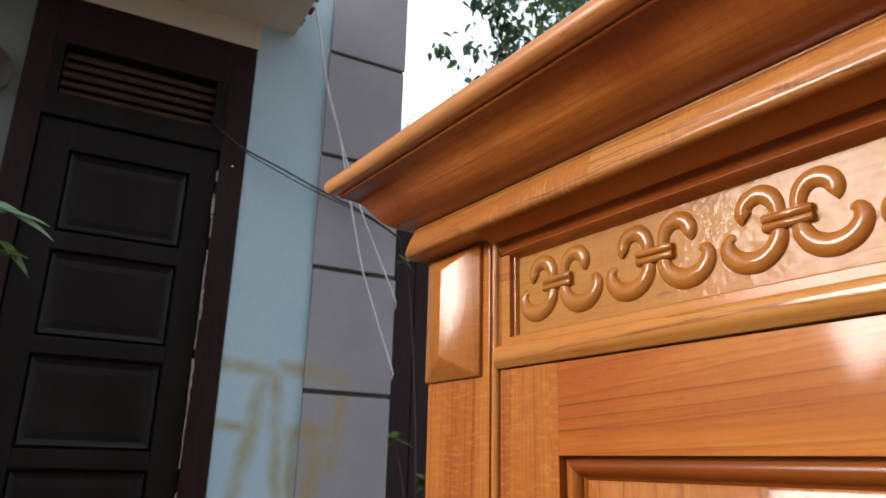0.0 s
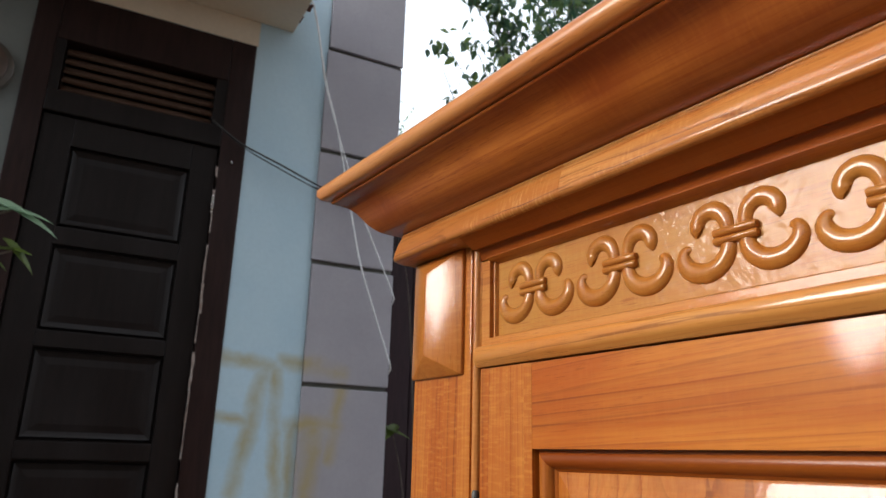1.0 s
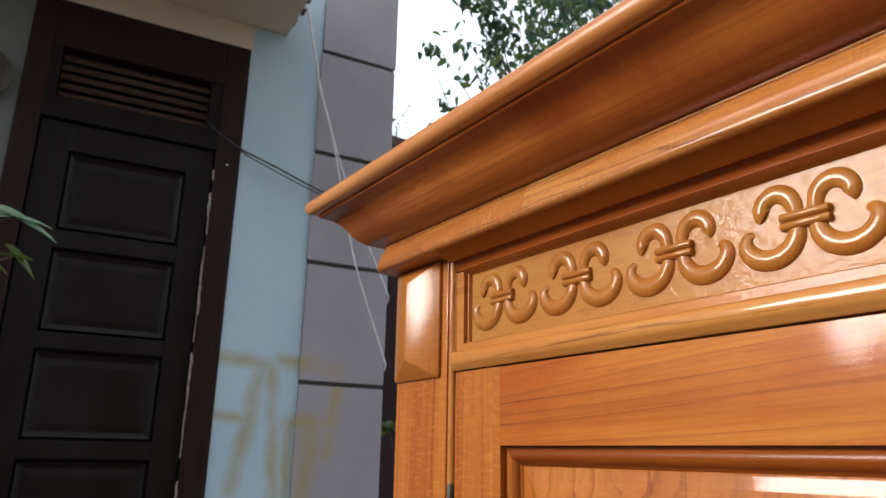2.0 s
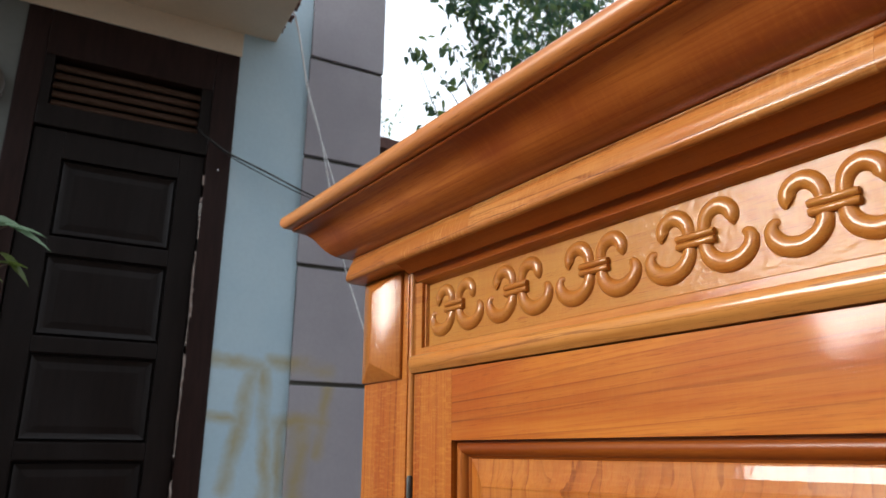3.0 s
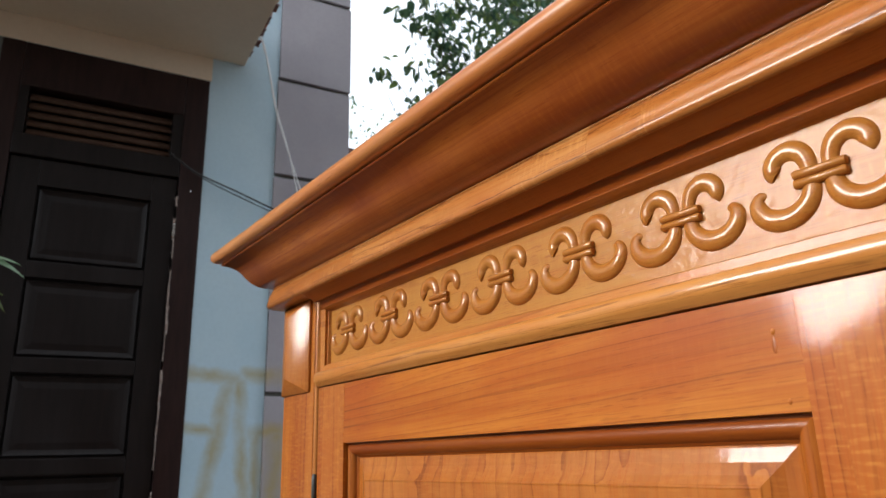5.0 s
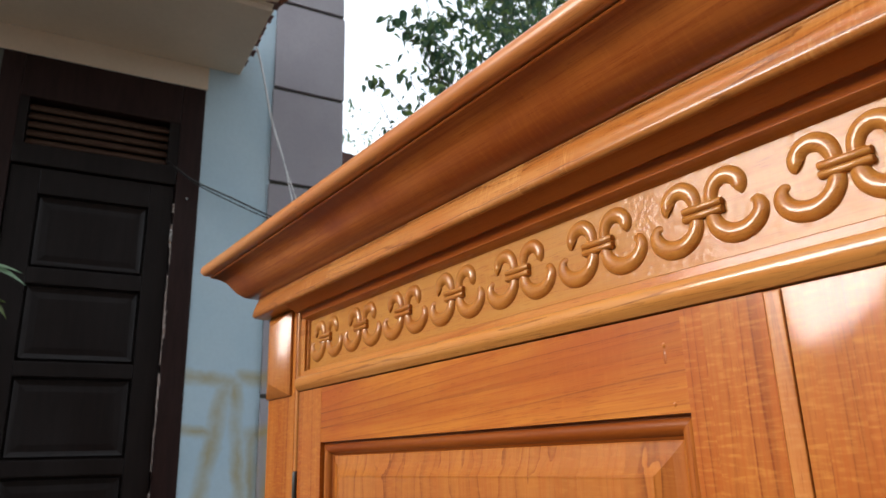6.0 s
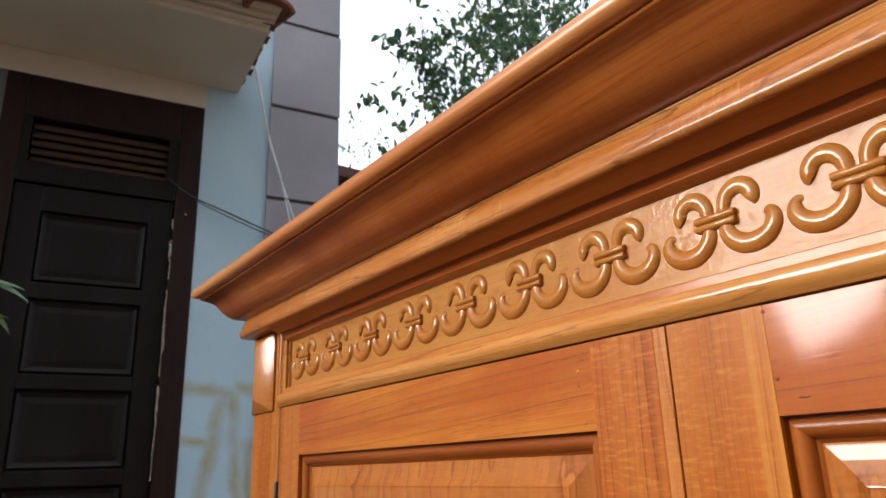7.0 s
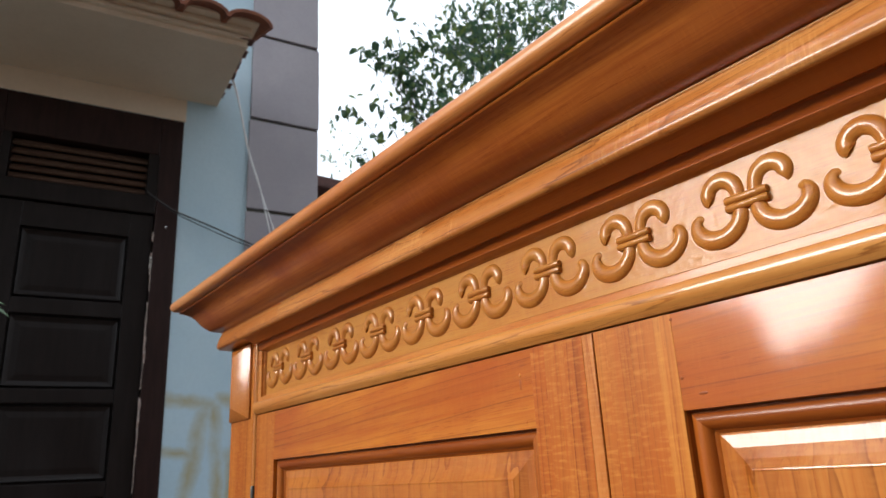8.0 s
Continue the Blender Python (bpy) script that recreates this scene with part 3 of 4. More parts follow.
cable("black_cable", [(-0.445, 0.0, 3.112), (-0.39, 0.03, 3.058), (-0.310, 0.036, 3.005), (-0.164, 0.036, 2.950), (-0.03, 0.036, 2.905), (0.174, 0.036, 2.848), (0.329, 0.032, 2.784), (0.37, 0.0, 2.760), (0.39, -0.06, 2.735)], 0.0024, CABLE_BLACK, "thin black cable strung across the house front")
cable("white_cable", [(-0.135, 0.10, 3.72), (-0.087, 0.06, 3.68), (-0.014, 0.05, 3.378), (0.05, 0.05, 3.174), (0.127, 0.05, 2.855), (0.184, 0.05, 2.628), (0.256, 0.05, 2.431), (0.326, 0.045, 2.26), (0.351, 0.022, 2.205), (0.362, -0.10, 2.17)], 0.0034, CABLE_WHITE, "slack white cable hanging from the canopy")
cable("white_cable", [(-0.130, 0.11, 3.72), (-0.07, 0.06, 3.60), (-0.025, 0.05, 3.40), (0.02, 0.05, 3.257), (0.096, 0.05, 3.046), (0.17, 0.05, 2.852), (0.249, 0.05, 2.685), (0.327, 0.045, 2.532), (0.351, 0.022, 2.485), (0.362, -0.10, 2.45)], 0.0030, CABLE_WHITE, "slack white cable hanging from the canopy")

# dark shed behind the house corner
shed = thing("shed", (5.0, 4.5, 0), "dark maroon boarded shed behind the house", "shed")
for k in range(22):
    part("board", boxed(-2.55 + k * 0.24, -2.55 + k * 0.24 + 0.232, 0, 0.03, 0, 3.97, bevel=0.004), MAROON, shed)
part("roof", boxed(-2.9, 2.9, -0.35, 3.0, 3.98, 4.07, bevel=0.01), TERRA_DARK, shed)
part("wall", boxed(-2.55, 2.73, 0.031, 2.6, 0, 3.97), MAROON, shed)


# ---- trees and shrubs ----
def leaf_into(verts, faces, base, direction, normal, length, width):
    """A pointed leaf folded a little along its midrib."""
    d = direction.normalized()
    s = d.cross(normal).normalized()
    n = s.cross(d)
    i = len(verts)
    droop = -0.18 * length
    verts += [base, base + d * 0.30 * length + s * width * 0.5 + n * 0.10 * width, base + d * 0.32 * length, base + d * 0.30 * length - s * width * 0.5 + n * 0.10 * width,
              base + d * 0.68 * length + s * width * 0.36 + n * (0.05 * width + droop * 0.4), base + d * 0.68 * length + n * droop * 0.4, base + d * 0.68 * length - s * width * 0.36 + n * (0.05 * width + droop * 0.4),
              base + d * length + n * droop]
    faces += [(i, i + 1, i + 2), (i, i + 2, i + 3), (i + 1, i + 4, i + 5, i + 2), (i + 2, i + 5, i + 6, i + 3), (i + 4, i + 7, i + 5), (i + 5, i + 7, i + 6)]


def tree(name, foot, height, sprays, label, seed, leaf=0.055):
    """A trunk with bent limbs; each spray is (tip, spread, twigs, loose leaves)."""
    rng = random.Random(seed)
    ob = thing(name, foot, label, "tree")
    f = Vector(foot)
    crown_at = Vector((0, 0, height * 0.62))
    bm = bmesh.new()
    tube(bm, smooth_line([(0, 0, -0.1), (0.05, 0.02, height * 0.2), (-0.04, 0.03, height * 0.42), crown_at], 4), [0.11 - 0.05 * k / 12 for k in range(13)], 10)
    verts, faces = [], []

    def hang(p):
        """One leaf on its stalk, mostly drooping."""
        d = Vector((rng.gauss(0, 0.8), rng.gauss(0, 0.8), rng.gauss(-1.0, 0.55)))
        size = leaf * rng.uniform(0.62, 1.2)
        leaf_into(verts, faces, p, d, Vector((rng.gauss(0, 0.7), rng.gauss(0, 0.7), 0.8)), size, size * rng.uniform(0.40, 0.56))

    for tip, spread, twigs, loose in sprays:
        t = Vector(tip) - f
        mid = crown_at.lerp(t, 0.55) + Vector((rng.uniform(-0.15, 0.15), rng.uniform(-0.1, 0.2), 0.10 + rng.uniform(-0.1, 0.15)))
        line = smooth_line([crown_at, mid, t], 7)
        tube(bm, line, [0.009 * (1 - k / (len(line) - 1)) ** 1.3 + 0.0011 for k in range(len(line))], 5)
        for _ in range(twigs):
            s = line[rng.randint(len(line) - 4, len(line) - 2)]
            e = t + Vector((rng.gauss(0, spread), rng.gauss(0, spread), rng.gauss(0.0, spread)))
            tw = smooth_line([s, s.lerp(e, 0.55) + Vector((0, 0, 0.02)), e], 4)
            tube(bm, tw, 0.0010, 4)
            for p in tw[3:]:
                for _ in range(rng.randint(1, 2)):
                    hang(p + Vector((rng.gauss(0, 0.010), rng.gauss(0, 0.010), rng.gauss(0, 0.010))))
        for _ in range(loose):
            hang(t + Vector((rng.gauss(0, spread), rng.gauss(0, spread), rng.gauss(0, spread))))
    part("trunk", bm, BARK, ob, smooth=True)
    me = bpy.data.meshes.new("crown")
    me.from_pydata(verts, [], faces)
    me.materials.append(LEAVES)
    part("crown", me, None, ob)
    return ob


rng = random.Random(3)
DENSE = [(2.25, 3.92), (2.33, 4.05), (2.43, 4.19), (2.37, 3.85), (2.51, 3.97), (2.48, 3.82), (2.63, 4.12), (2.61, 4.28), (2.78, 4.39), (2.84, 4.17), (2.96, 4.37), (2.71, 3.98), (3.10, 4.57), (2.66, 4.46), (3.42, 4.72), (2.87, 4.55), (3.18, 4.41), (3.60, 4.84)]
SMALL = [(2.06, 3.97), (2.18, 4.10), (2.28, 3.73), (2.13, 3.93), (2.33, 3.74)]
SPARSE = [(1.91, 3.58), (1.96, 3.62), (2.12, 3.70), (2.18, 3.58), (2.04, 3.46), (2.00, 3.39), (2.20, 4.31), (2.08, 3.43)]
sprays = [((x, 2.42 + rng.uniform(-0.05, 0.12), z), 0.064, 6, 21) for x, z in DENSE]
sprays += [((x, 2.42, z), 0.040, 2, 5) for x, z in SMALL]
sprays += [((x, 2.40, z), 0.026, 1, 2) for x, z in SPARSE]
while len(sprays) < 62:
    p = Vector((rng.uniform(2.9, 4.4), rng.uniform(2.5, 3.5), rng.uniform(3.7, 5.7)))
    if 3.62 + (p.x - 2.1) * 0.5 < p.z < 3.80 + (p.x - 2.1) * 1.05:
        sprays.append((tuple(p), 0.11, 5, 18))
tree("fig_tree", (3.4, 3.0, 0), 4.2, sprays, "leafy fig tree with small dark green pointed leaves behind the wardrobe", 8)
# a second tree well behind the house corner, of which only wisps show
wisps = [((5.55 + rng.uniform(-0.35, 1.3), 9.6 + rng.uniform(-0.4, 0.4), 6.3 + rng.uniform(-1.0, 1.3)), 0.16, 3, 8) for k in range(16)]
tree("fig_tree", (6.6, 10.2, 0), 5.6, wisps, "thin pale-lit tree far behind the house corner", 12, 0.07)


def broad_leaf(base, direction, normal, length, width):
    """A long leaf with a folded midrib, a waved edge and a drooping tip."""
    d = direction.normalized()
    s = d.cross(normal).normalized()
    n = s.cross(d)
    bm = bmesh.new()
    rows = []
    for k in range(9):
        t = k / 8
        w = width * 0.5 * math.sin(math.pi * min(1.0, 0.04 + t ** 0.8)) ** 0.75 * (1 - 0.25 * t)
        mid = base + d * length * t - n * 0.22 * length * t * t
        lift = n * (0.28 * w + 0.012 * length * math.sin(9 * t))
        rows.append([bm.verts.new(mid + s * w + lift), bm.verts.new(mid), bm.verts.new(mid - s * w + lift)])
    for a, b in zip(rows, rows[1:]):
        for q in range(2):
            bm.faces.new((a[q], a[q + 1], b[q + 1], b[q]))
    return bm


def shrub(name, foot, sprays, label, seed):
    r = random.Random(seed)
    ob = thing(name, foot, label, "plant")
    f = Vector(foot)
    bm = bmesh.new()
    for base_z, tip, material, leaves in sprays:
        t = Vector(tip) - f
        line = smooth_line([(0, 0, 0), (0.02, 0.0, base_z * 0.6), (t.x * 0.4, t.y * 0.4, base_z), t], 5)
        tube(bm, line, [0.008 * (1 - k / len(line)) + 0.0015 for k in range(len(line))], 6)
        for d, n, size in leaves:
            part("leaf", broad_leaf(t - Vector(d).normalized() * size * 0.45 * r.uniform(0.8, 1.0), Vector(d), Vector(n), size, size * 0.36), material, ob, smooth=True)
    part("stem", bm, BARK, ob, smooth=True)
    return ob


shrub("shrub", (0.22, 1.98, 1.06), [
    (1.18, (0.512, 1.95, 2.385), LEAVES_PALE, [((1, -0.1, -0.22), (0.1, -0.5, 0.85), 0.16), ((0.9, 0.2, 0.15), (0, -0.5, 0.85), 0.13), ((-0.3, 0.4, 0.2), (0, 0, 1), 0.12)]),
    (1.10, (0.528, 1.95, 2.292), LEAVES_OLIVE, [((0.8, -0.1, -0.6), (0.4, -0.6, 0.6), 0.10), ((-0.5, 0.3, 0.2), (0, 0, 1), 0.1)]),
    (1.06, (0.487, 1.93, 2.262), LEAVES_OLIVE, [((0.8, -0.1, -0.35), (0.2, -0.5, 0.8), 0.06)]),
], "slender green shrub with long pointed leaves on the porch", 4)
shrub("shrub", (2.70, 3.70, 0), [
    (1.70, (2.50, 3.60, 2.02), LEAVES_OLIVE, [((0.9, -0.3, -0.1), (0, -0.4, 0.9), 0.20), ((-0.6, -0.4, -0.3), (0, -0.4, 0.9), 0.18)]),
    (1.50, (2.72, 3.60, 1.80), LEAVES_OLIVE, [((0.5, -0.4, 0.6), (0, -0.6, 0.6), 0.20), ((-0.7, -0.3, -0.4), (0, -0.5, 0.8), 0.16), ((0.8, -0.2, -0.4), (0, -0.5, 0.8), 0.18)]),
    (2.60, (2.53, 3.60, 3.02), LEAVES_OLIVE, [((-0.8, -0.3, -0.2), (0, -0.5, 0.8), 0.13), ((0.7, -0.3, -0.5), (0, -0.5, 0.8), 0.12)]),
], "dark green shrub in the shade beside the shed", 9)

# ---- wardrobe ----
# Front face in the plane x = XF, running along y; z up from the yard.
XF, YL, YR, YM = 0.800, 0.706, -0.718, -0.006
wardrobe = thing("wardrobe", (0, 0, 0), "glossy orange-brown lacquered wooden wardrobe with carved frieze and moulded cornice", "wardrobe")


def crown(profile, xf, y0, y1, depth, rounded=False, rows=26):
    """A moulding round the front and both ends: profile points are (how far it stands out, z)."""
    path = []
    if rounded:
        for k in range(9):
            a = math.pi / 2 * k / 8
            path.append((lambda d, a=a: (xf - d * math.sin(a), y1 + d * math.cos(a))))
    else:
        path.append(lambda d: (xf - d, y1 + d))
    right = []
    if rounded:
        for k in range(9):
            a = math.pi / 2 * k / 8
            right.append((lambda d, a=a: (xf - d * math.cos(a), y0 - d * math.sin(a))))
    else:
        right.append(lambda d: (xf - d, y0 - d))
    stops = [lambda d: (xf + depth, y1 + d)] + path + [(lambda d, y=y1 + (y0 - y1) * k / rows: (xf - d, y)) for k in range(1, rows)] + right + [lambda d: (xf + depth, y0 - d)]
    bm = bmesh.new()
    loft(bm, [[(*s(d), z) for d, z in profile] for s in stops], closed=True)
    return bm


def arc(cx, cz, r, a0, a1, n):
    return [(cx + r * math.cos(radians(a0 + (a1 - a0) * k / n)), cz + r * math.sin(radians(a0 + (a1 - a0) * k / n))) for k in range(n + 1)]


LIP = [(-0.02, 2.1256), (0.0738, 2.1256)] + arc(0.0727, 2.1170, 0.0086, 75, -80, 9) + [(0.0694, 2.1083), (0.0687, 2.1086), (-0.02, 2.1086)]
CROWN = [(-0.02, 2.1084), (0.0686, 2.1084), (0.0690, 2.1078), (0.0698, 2.1072), (0.0701, 2.1063), (0.0696, 2.1054), (0.0684, 2.1048), (0.0655, 2.1038), (0.0615, 2.1020), (0.0580, 2.1002), (0.0545, 2.0976), (0.0512, 2.0942), (0.0482, 2.0902), (0.0455, 2.0862),
         (0.0424, 2.0820), (0.0385, 2.0781), (0.0345, 2.0750), (0.0315, 2.0732), (0.0285, 2.0720), (0.0250, 2.0712), (0.0215, 2.0704), (0.0200, 2.0700), (-0.02, 2.0699)]
part("crown_lip", crown(LIP, XF, YR + 0.016, YL - 0.016, 0.58), WOOD_LIP, wardrobe, "rounded lip of the crown, sky sheen put into its paler colour", smooth=True)
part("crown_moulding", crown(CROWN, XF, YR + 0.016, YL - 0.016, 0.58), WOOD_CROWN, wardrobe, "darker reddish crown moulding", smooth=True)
part("top_board", boxed(XF + 0.0, XF + 0.58, YR, YL, 2.114, 2.1240), WOOD_Y, wardrobe)
BEAD = [(-0.03, 2.0697), (0.0196, 2.0697)] + arc(0.0198, 2.0686, 0.0011, 75, -40, 4) + [(0.0200, 2.0674), (0.0212, 2.0665), (0.0232, 2.0618), (0.0248, 2.0570), (0.0259, 2.0530), (0.0265, 2.0500)] + arc(0.0224, 2.0482, 0.0043, 12, -72, 6) + [(0.0190, 2.0438), (-0.03, 2.0437)]


def bead_piece(ya, yb):
    """A straight length of the bead between two butt joints."""
    return loft(bmesh.new(), [[(XF - d, ya + (yb - ya) * k / 10, z) for d, z in BEAD] for k in range(11)], closed=True)


def bead_end(y_face, y_in, side):
    """The bead where it turns the corner and runs back along the end; side is 1 or -1."""
    turns = [math.pi / 2 * k / 8 for k in range(9)]
    rings = [[(XF + 0.58, y_face + side * max(d, 0), z) for d, z in BEAD]]
    rings += [[(XF - max(d, 0.0005) * math.sin(a) ** 0.45, y_face + side * max(d, 0.0005) * max(math.cos(a), 0.0) ** 0.45, z) for d, z in BEAD] for a in turns]
    rings += [[(XF - max(d, 0.0), y_in, z) for d, z in BEAD]]
    return loft(bmesh.new(), rings, closed=True)


part("bead_moulding", bead_end(YL - 0.014, 0.4902, 1), WOOD_BEAD, wardrobe, "pale round bead moulding", smooth=True)
part("bead_moulding", bead_piece(0.4900, 0.1660), WOOD_BEAD, wardrobe, "pale round bead moulding", smooth=True)
part("bead_moulding", bead_piece(0.1658, -0.40), WOOD_BEAD, wardrobe, "pale round bead moulding", smooth=True)
part("bead_moulding", bead_end(YR + 0.014, -0.4005, -1), WOOD_BEAD, wardrobe, "pale round bead moulding", smooth=True)
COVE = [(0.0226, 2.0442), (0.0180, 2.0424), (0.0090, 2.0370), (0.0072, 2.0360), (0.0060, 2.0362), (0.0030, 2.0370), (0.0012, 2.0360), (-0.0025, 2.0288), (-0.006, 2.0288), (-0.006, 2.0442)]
part("cove_moulding", loft(bmesh.new(), [[(XF - d, y, z) for d, z in COVE] for y in (0.6115, 0.4, 0.0, -0.4, -0.6225)], closed=True), WOOD_COVE, wardrobe, "sloping moulding under the bead, shade put into its orange-brown", smooth=True)
# The crown's darker wood is used here to make the underside look shaded.
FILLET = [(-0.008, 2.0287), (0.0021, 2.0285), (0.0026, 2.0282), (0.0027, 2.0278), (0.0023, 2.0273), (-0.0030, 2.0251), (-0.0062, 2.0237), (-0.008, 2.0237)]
part("fillet", loft(bmesh.new(), [[(XF - d, y, z) for d, z in FILLET] for y in (0.6000, 0.3, 0.0, -0.3, -0.6110)], closed=True), WOOD_CROWN, wardrobe, "thin fillet over the frieze, dark crown wood standing for shade", smooth=True)

# carcass
part("side_panel", boxed(XF + 0.06, XF + 0.58, YL - 0.022, YL - 0.002, 0.06, 2.069, bevel=0.001), WOOD_Z, wardrobe)
part("side_panel", boxed(XF + 0.06, XF + 0.58, YR + 0.002, YR + 0.022, 0.06, 2.069, bevel=0.001), WOOD_Z, wardrobe)
part("back_panel", boxed(XF + 0.568, XF + 0.58, YR + 0.022, YL - 0.022, 0.06, 2.069), WOOD_Z, wardrobe)
part("bottom_board", boxed(XF + 0.03, XF + 0.568, YR + 0.022, YL - 0.022, 0.10, 0.12), WOOD_Y, wardrobe)
part("plinth", boxed(XF + 0.004, XF + 0.03, YR + 0.078, YL - 0.078, 0.0, 0.125, bevel=0.003), WOOD_Y, wardrobe)
for y0, y1 in ((0.6225, YL), (YR, -0.6345)):
    part("corner_post", boxed(XF, XF + 0.06, y0, y1, 0.0, 2.069, bevel=0.0006), WOOD_Z, wardrobe)
for y in (0.6170, -0.6290):
    part("edge_bead", tube(bmesh.new(), [(XF + 0.003, y, z) for z in (0.125, 0.8, 1.5, 2.043)], 0.0042, 10), WOOD_EDGE, wardrobe, smooth=True)
    part("filler", boxed(XF + 0.006, XF + 0.05, y - 0.0055, y + 0.0055, 0.125, 2.069), WOOD_EDGE, wardrobe)


def corner_block(y0, y1, z0, z1):
    """A hipped block with an upright ridge."""
    bm = bmesh.new()
    ym, h, t, s = (y0 + y1) / 2 - 0.0005, 0.0165, 0.0030, (z1 - z0) * 0.165
    back = [bm.verts.new((XF + 0.001, y, z)) for y, z in ((y0, z0), (y1, z0), (y1, z1), (y0, z1))]
    rim = [bm.verts.new((XF - t, y, z)) for y, z in ((y0, z0), (y1, z0), (y1, z1), (y0, z1))]
    lo, hi = bm.verts.new((XF - h, ym, z0 + s)), bm.verts.new((XF - h, ym, z1 - s))
    for i in range(4):
        bm.faces.new((back[i], back[(i + 1) % 4], rim[(i + 1) % 4], rim[i]))
    bm.faces.new((rim[0], rim[1], lo))
    bm.faces.new((rim[2], rim[3], hi))
    bm.faces.new((rim[1], rim[2], hi, lo))
    bm.faces.new((rim[3], rim[0], lo, hi))
    bmesh.ops.bevel(bm, geom=[e for e in bm.edges if not all(v in back for v in e.verts)], offset=0.0012, segments=2, profile=0.5, affect="EDGES")
    return bm


part("corner_block", corner_block(0.6315, 0.7070, 1.936, 2.0435), WOOD_BLOCK, wardrobe, "pointed hipped block", smooth=True)
part("corner_block", corner_block(-0.7190, -0.6435, 1.936, 2.0435), WOOD_BLOCK, wardrobe, "pointed hipped block", smooth=True)

# frieze: a recessed field in a frame, over a half-round lath
FY0, FY1, FZ0, FZ1 = -0.607, 0.5945, 1.9640, 2.0235
bm = bmesh.new()
rings = []
for grow, depth in ((0.0165, 0.0), (0.0150, 0.0014), (0.0054, 0.0014), (0.0048, 0.0056), (0.0032, 0.0056), (0.0026, 0.0036), (0.0014, 0.0038), (0.0, 0.0066)):
    y0, y1, z0, z1 = FY0 - grow, FY1 + grow, FZ0 - (0.0085 if grow > 0.006 else 0.3 * grow), FZ1 + min(grow, 0.0040)
    rings.append([(XF + depth, y0, z0), (XF + depth, y1, z0), (XF + depth, y1, z1), (XF + depth, y0, z1)])
rows = [[bm.verts.new(p) for p in r] for r in rings]
for r0, r1 in zip(rows, rows[1:]):
    for i in range(4):
        bm.faces.new((r0[i], r0[(i + 1) % 4], r1[(i + 1) % 4], r1[i]))
back = [bm.verts.new((XF + 0.03, v.co.y, v.co.z)) for v in rows[0]]
for i in range(4):
    bm.faces.new((back[i], back[(i + 1) % 4], rows[0][(i + 1) % 4], rows[0][i]))
part("frieze_frame", bm, WOOD_FRAME, wardrobe, "reddish frame round the carved frieze")
frieze = part("frieze_panel", boxed(XF + 0.0068, XF + 0.02, FY0 - 0.001, FY1 + 0.001, FZ0 - 0.001, FZ1 + 0.001), WOOD_FRIEZE, wardrobe, "rippled lacquered field behind the carving")
part("frieze_rail", boxed(XF + 0.001, XF + 0.05, -0.6225, 0.6110, 2.0448, 2.0690, bevel=0.001), WOOD_Y, wardrobe)
LATH = [(XF + 0.02, 1.9396), (XF - 0.0012, 1.9396), (XF - 0.0026, 1.9408)] + [(XF - 0.002 - 0.0046 * math.sin(math.pi * k / 9), 1.9490 - 0.007 * math.cos(math.pi * k / 9)) for k in range(1, 9)] + [(XF - 0.002, 1.9560), (XF + 0.001, 1.9565), (XF + 0.02, 1.9565)]
bm = bmesh.new()
ends = [(-0.6225, 0.55), (-0.6205, 0.85), (-0.617, 1.0), (-0.3, 1.0), (0.0, 1.0), (0.3, 1.0), (0.608, 1.0), (0.6120, 0.85), (0.6145, 0.55)]
loft(bm, [[(XF + (x - XF) * (k if x < XF else 1), y, 1.9490 + (z - 1.9490) * (0.8 + 0.2 * k)) for x, z in LATH] for y, k in ends], closed=True)
part("half_round_lath", bm, WOOD_LATH, wardrobe, "pale half-round lath under the frieze", smooth=True)


def ornament_mesh():
    """Four scrolls held by a double tie, in the plane of y and z."""
    bm = bmesh.new()
    upper = [(0.0056, 0.002), (0.0060, 0.0085), (0.0088, 0.0146), (0.0150, 0.0180), (0.0214, 0.0166), (0.0252, 0.0122), (0.0250, 0.0076), (0.0236, 0.0058)]
    lower = [(0.0056, -0.003), (0.0068, -0.0098), (0.0112, -0.0156), (0.0190, -0.0190), (0.0282, -0.0180), (0.0346, -0.0134), (0.0366, -0.0074), (0.0336, -0.0030), (0.0292, -0.0046)]
    for side in (1, -1):
        for pts, radii in ((upper, (0.0050, 0.0056, 0.0061, 0.0063, 0.0062, 0.0060, 0.0057, 0.0046)), (lower, (0.0055, 0.0063, 0.0067, 0.0069, 0.0068, 0.0064, 0.0057, 0.0044, 0.0014))):
            line = smooth_line([(0.0022, side * a, b) for a, b in pts], 3)
            wide = smooth_line([(q, 0, 0) for q in radii], 3)
            tube(bm, line, [q.x for q in wide], 14, 0.90, (1, 0, 0))
    for z in (0.0025, -0.0025):
        ys = [-0.0142, -0.0138, -0.0125, 0.0, 0.0125, 0.0138, 0.0142]
        tube(bm, [(-0.0010, y, z) for y in ys], [0.0012, 0.0023, 0.0027, 0.0025, 0.0027, 0.0023, 0.0012], 12, 1.25, (1, 0, 0))
    return mesh_of("carved_ornament", bm, WOOD_CARVED, True)


ORNAMENT = ornament_mesh()
for k in range(13):
    o = part("carved_ornament", ORNAMENT, None, frieze)
    o.location = (XF + 0.0068, 0.5520 - 0.0857 * k, 1.9965)


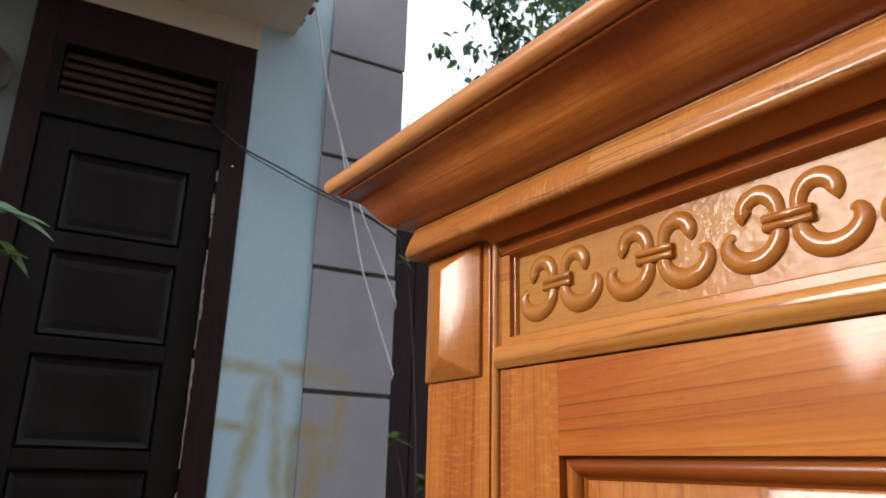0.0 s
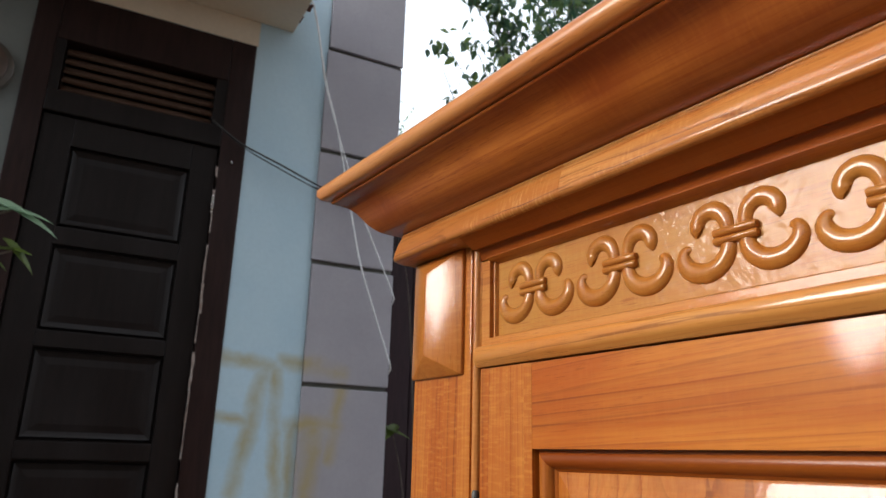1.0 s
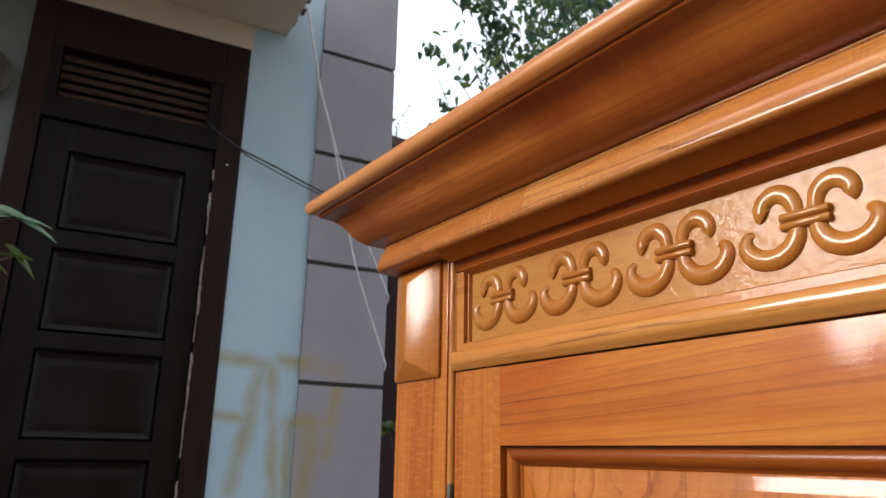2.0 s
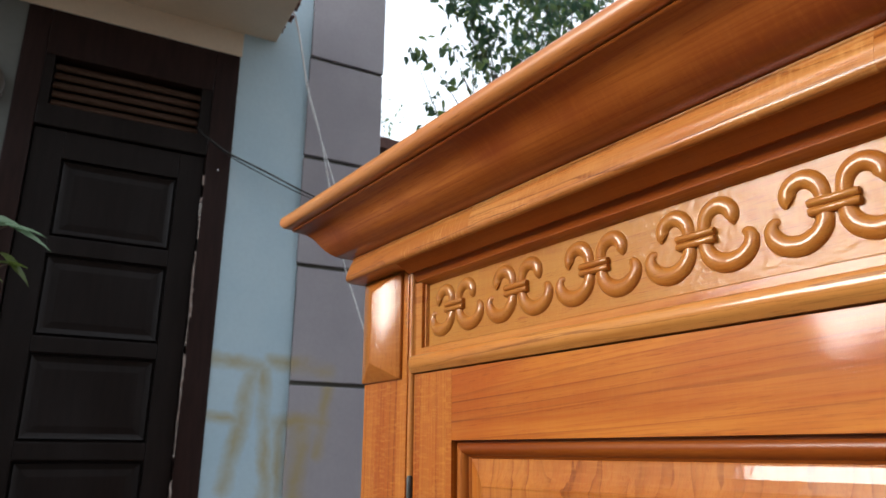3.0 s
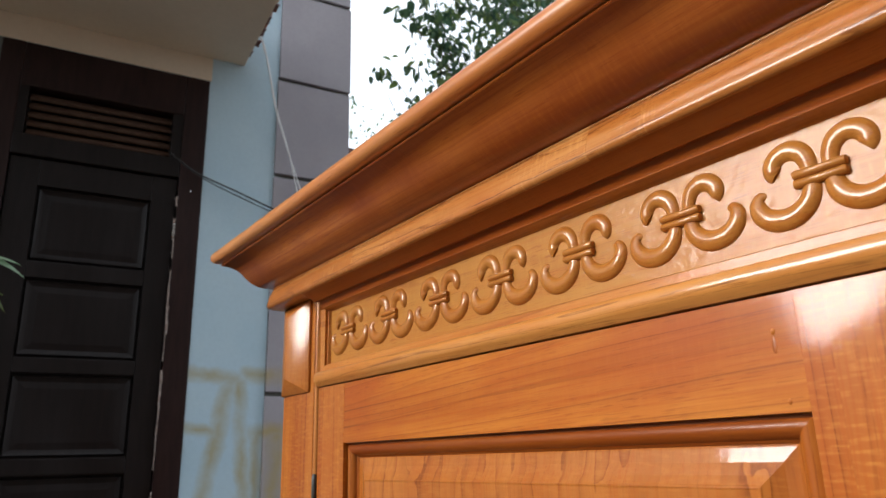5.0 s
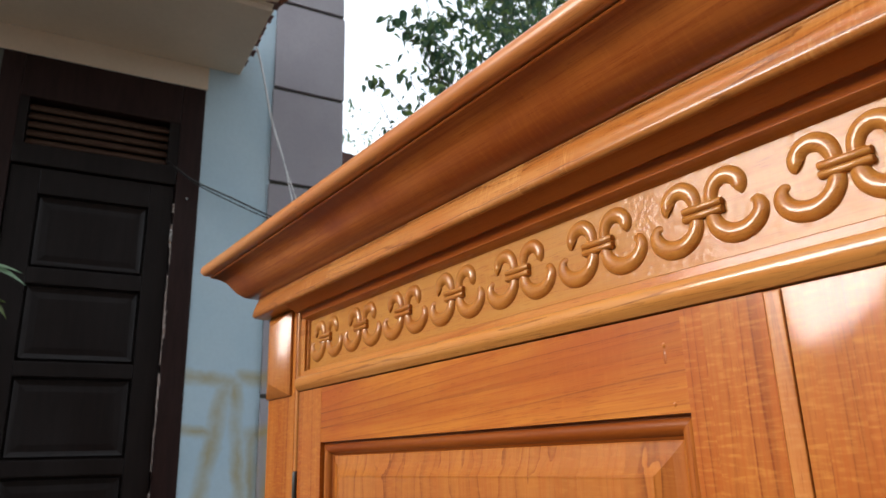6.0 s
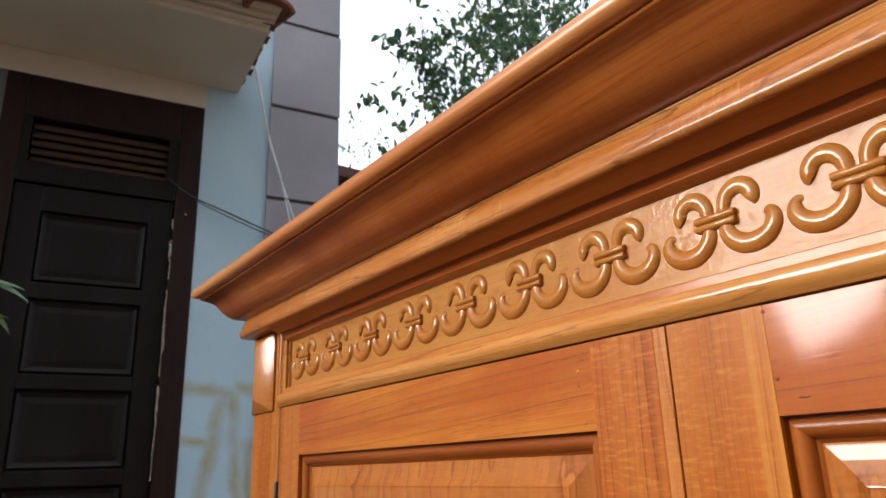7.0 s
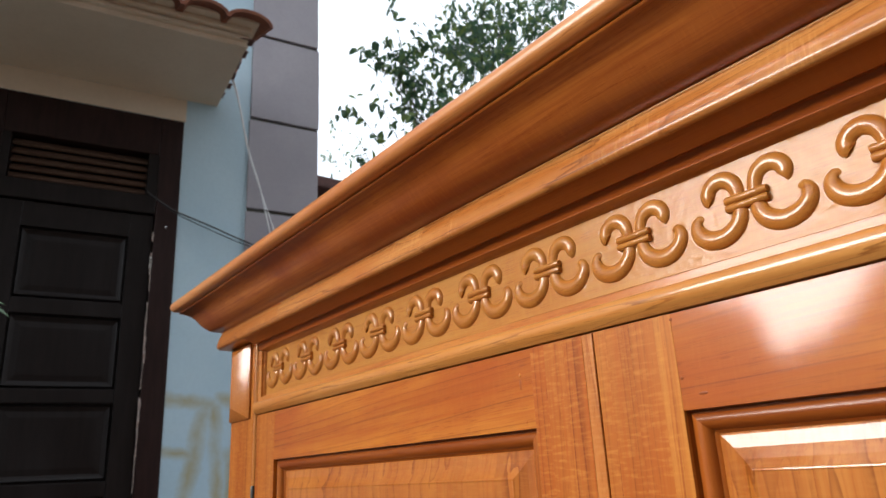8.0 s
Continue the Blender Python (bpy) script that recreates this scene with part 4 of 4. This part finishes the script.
# doors
def ring_loft(bm, steps, y0, y1, z0, z1):
    """Rectangles stepping inwards: (inset, x)."""
    rows = [[bm.verts.new((x, y, z)) for y, z in ((y0 + i, z0 + i), (y1 - i, z0 + i), (y1 - i, z1 - i), (y0 + i, z1 - i))] for i, x in steps]
    for r0, r1 in zip(rows, rows[1:]):
        for i in range(4):
            bm.faces.new((r0[i], r0[(i + 1) % 4], r1[(i + 1) % 4], r1[i]))
    return rows


def strip(steps, a0, a1, edge, sign, upright):
    """One mitred length of the panel moulding; steps are (inset, x)."""
    bm = bmesh.new()
    rings = []
    for start in (True, False):
        ring = []
        for i, x in steps:
            along = a0 + i if start else a1 - i
            cross = edge + sign * i
            ring.append((x, cross, along) if upright else (x, along, cross))
        rings.append(ring + [(XF + 0.018, *(r[1:])) for r in (ring[-1], ring[0])])
    return loft(bm, rings, closed=True)


MOULD = [(0.0, XF + 0.0030), (0.0007, XF + 0.0062), (0.0019, XF + 0.0062), (0.0024, XF + 0.0046), (0.0038, XF + 0.0037), (0.0058, XF + 0.0033), (0.0080, XF + 0.0036), (0.0098, XF + 0.0046), (0.0112, XF + 0.0062), (0.0120, XF + 0.0076), (0.0126, XF + 0.0094), (0.0136, XF + 0.0098), (0.0150, XF + 0.0115)]


def wardrobe_door(y0, y1, hinge_y, label):
    z0, z1, top, low, stile = 0.135, 1.9384, 1.8775, 0.225, 0.0600
    inner = 0.0655
    left, right = (stile, inner) if y1 > 0.3 else (inner, stile)
    d = part("door", boxed(XF, XF + 0.024, y1 - left, y1, z0, z1, bevel=0.0003), WOOD_Z, wardrobe, label)
    part("stile", boxed(XF, XF + 0.024, y0, y0 + right, z0, z1, bevel=0.0003), WOOD_Z, d)
    part("top_rail", boxed(XF + 0.0002, XF + 0.023, y0 + right, y1 - left, top, z1 - 0.0002, bevel=0.0002), WOOD_Y, d)
    part("bottom_rail", boxed(XF + 0.0002, XF + 0.023, y0 + right, y1 - left, z0, low, bevel=0.0008), WOOD_Y, d)
    a, b = y0 + right, y1 - left
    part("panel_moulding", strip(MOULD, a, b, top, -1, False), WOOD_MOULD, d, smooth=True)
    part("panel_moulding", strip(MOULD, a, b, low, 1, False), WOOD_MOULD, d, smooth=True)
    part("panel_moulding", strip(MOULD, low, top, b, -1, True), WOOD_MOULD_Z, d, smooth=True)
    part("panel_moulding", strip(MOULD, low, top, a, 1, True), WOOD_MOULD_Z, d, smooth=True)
    bm = bmesh.new()
    rows = ring_loft(bm, [(0.0145, XF + 0.0112), (0.0160, XF + 0.0106), (0.0235, XF + 0.0094), (0.0300, XF + 0.0072), (0.0350, XF + 0.0050), (0.0356, XF + 0.0044), (0.0364, XF + 0.0043), (0.0372, XF + 0.0046)], a, b, low, top)
    bm.faces.new(rows[-1])
    part("raised_panel", bm, WOOD_PANEL, d, "glued boards with bold wavy figure")
    for hz in (0.35, 1.832):
        bm = bmesh.new()
        tube(bm, [(XF - 0.001, hinge_y, z) for z in (hz - 0.022, hz - 0.020, hz, hz + 0.013, hz + 0.015)], [0.0022, 0.0032, 0.0032, 0.0032, 0.0022], 10)
        part("hinge", bm, STEEL, d, "dark steel hinge knuckle", True)
    return d


wardrobe_door(YM + 0.0006, 0.6090, 0.6125, "closed panelled door with bold grain")
wardrobe_door(-0.6210, YM + 0.0001, -0.6245, "closed panelled door with bold grain")
part("meeting_strip", boxed(XF - 0.0013, XF + 0.0, YM + 0.0004, YM + 0.0105, 0.14, 1.9380, bevel=0.0011, segments=3), WOOD_EDGE, wardrobe)


def blob(y, z, wide, tall, high):
    """A shallow bump on the front, such as a knot or a run in the lacquer."""
    bm = bmesh.new()
    bmesh.ops.create_uvsphere(bm, u_segments=14, v_segments=8, radius=1.0, matrix=pose(XF + 0.0002, y, z) @ Matrix.Diagonal((high, wide, tall, 1.0)))
    return bm


for name, y, z, wide, tall, high, mat in (
        ("knot", -0.087, 1.8865, 0.0034, 0.0010, 0.0003, WOOD_MOULD), ("knot", -0.0735, 1.897, 0.0012, 0.0010, 0.0005, WOOD_MOULD),
        ("knot", -0.0715, 1.9345, 0.0014, 0.0010, 0.0004, WOOD_MOULD), ("knot", 0.0738, 1.9118, 0.0013, 0.0044, 0.0002, WOOD_COVE), ("lacquer_run", 0.0736, 1.9190, 0.0013, 0.0016, 0.0006, WOOD_Y),
        ("lacquer_run", 0.0702, 1.8830, 0.0012, 0.0014, 0.0005, WOOD_Y)):
    part(name, blob(y, z, wide, tall, high), mat, wardrobe, smooth=True)
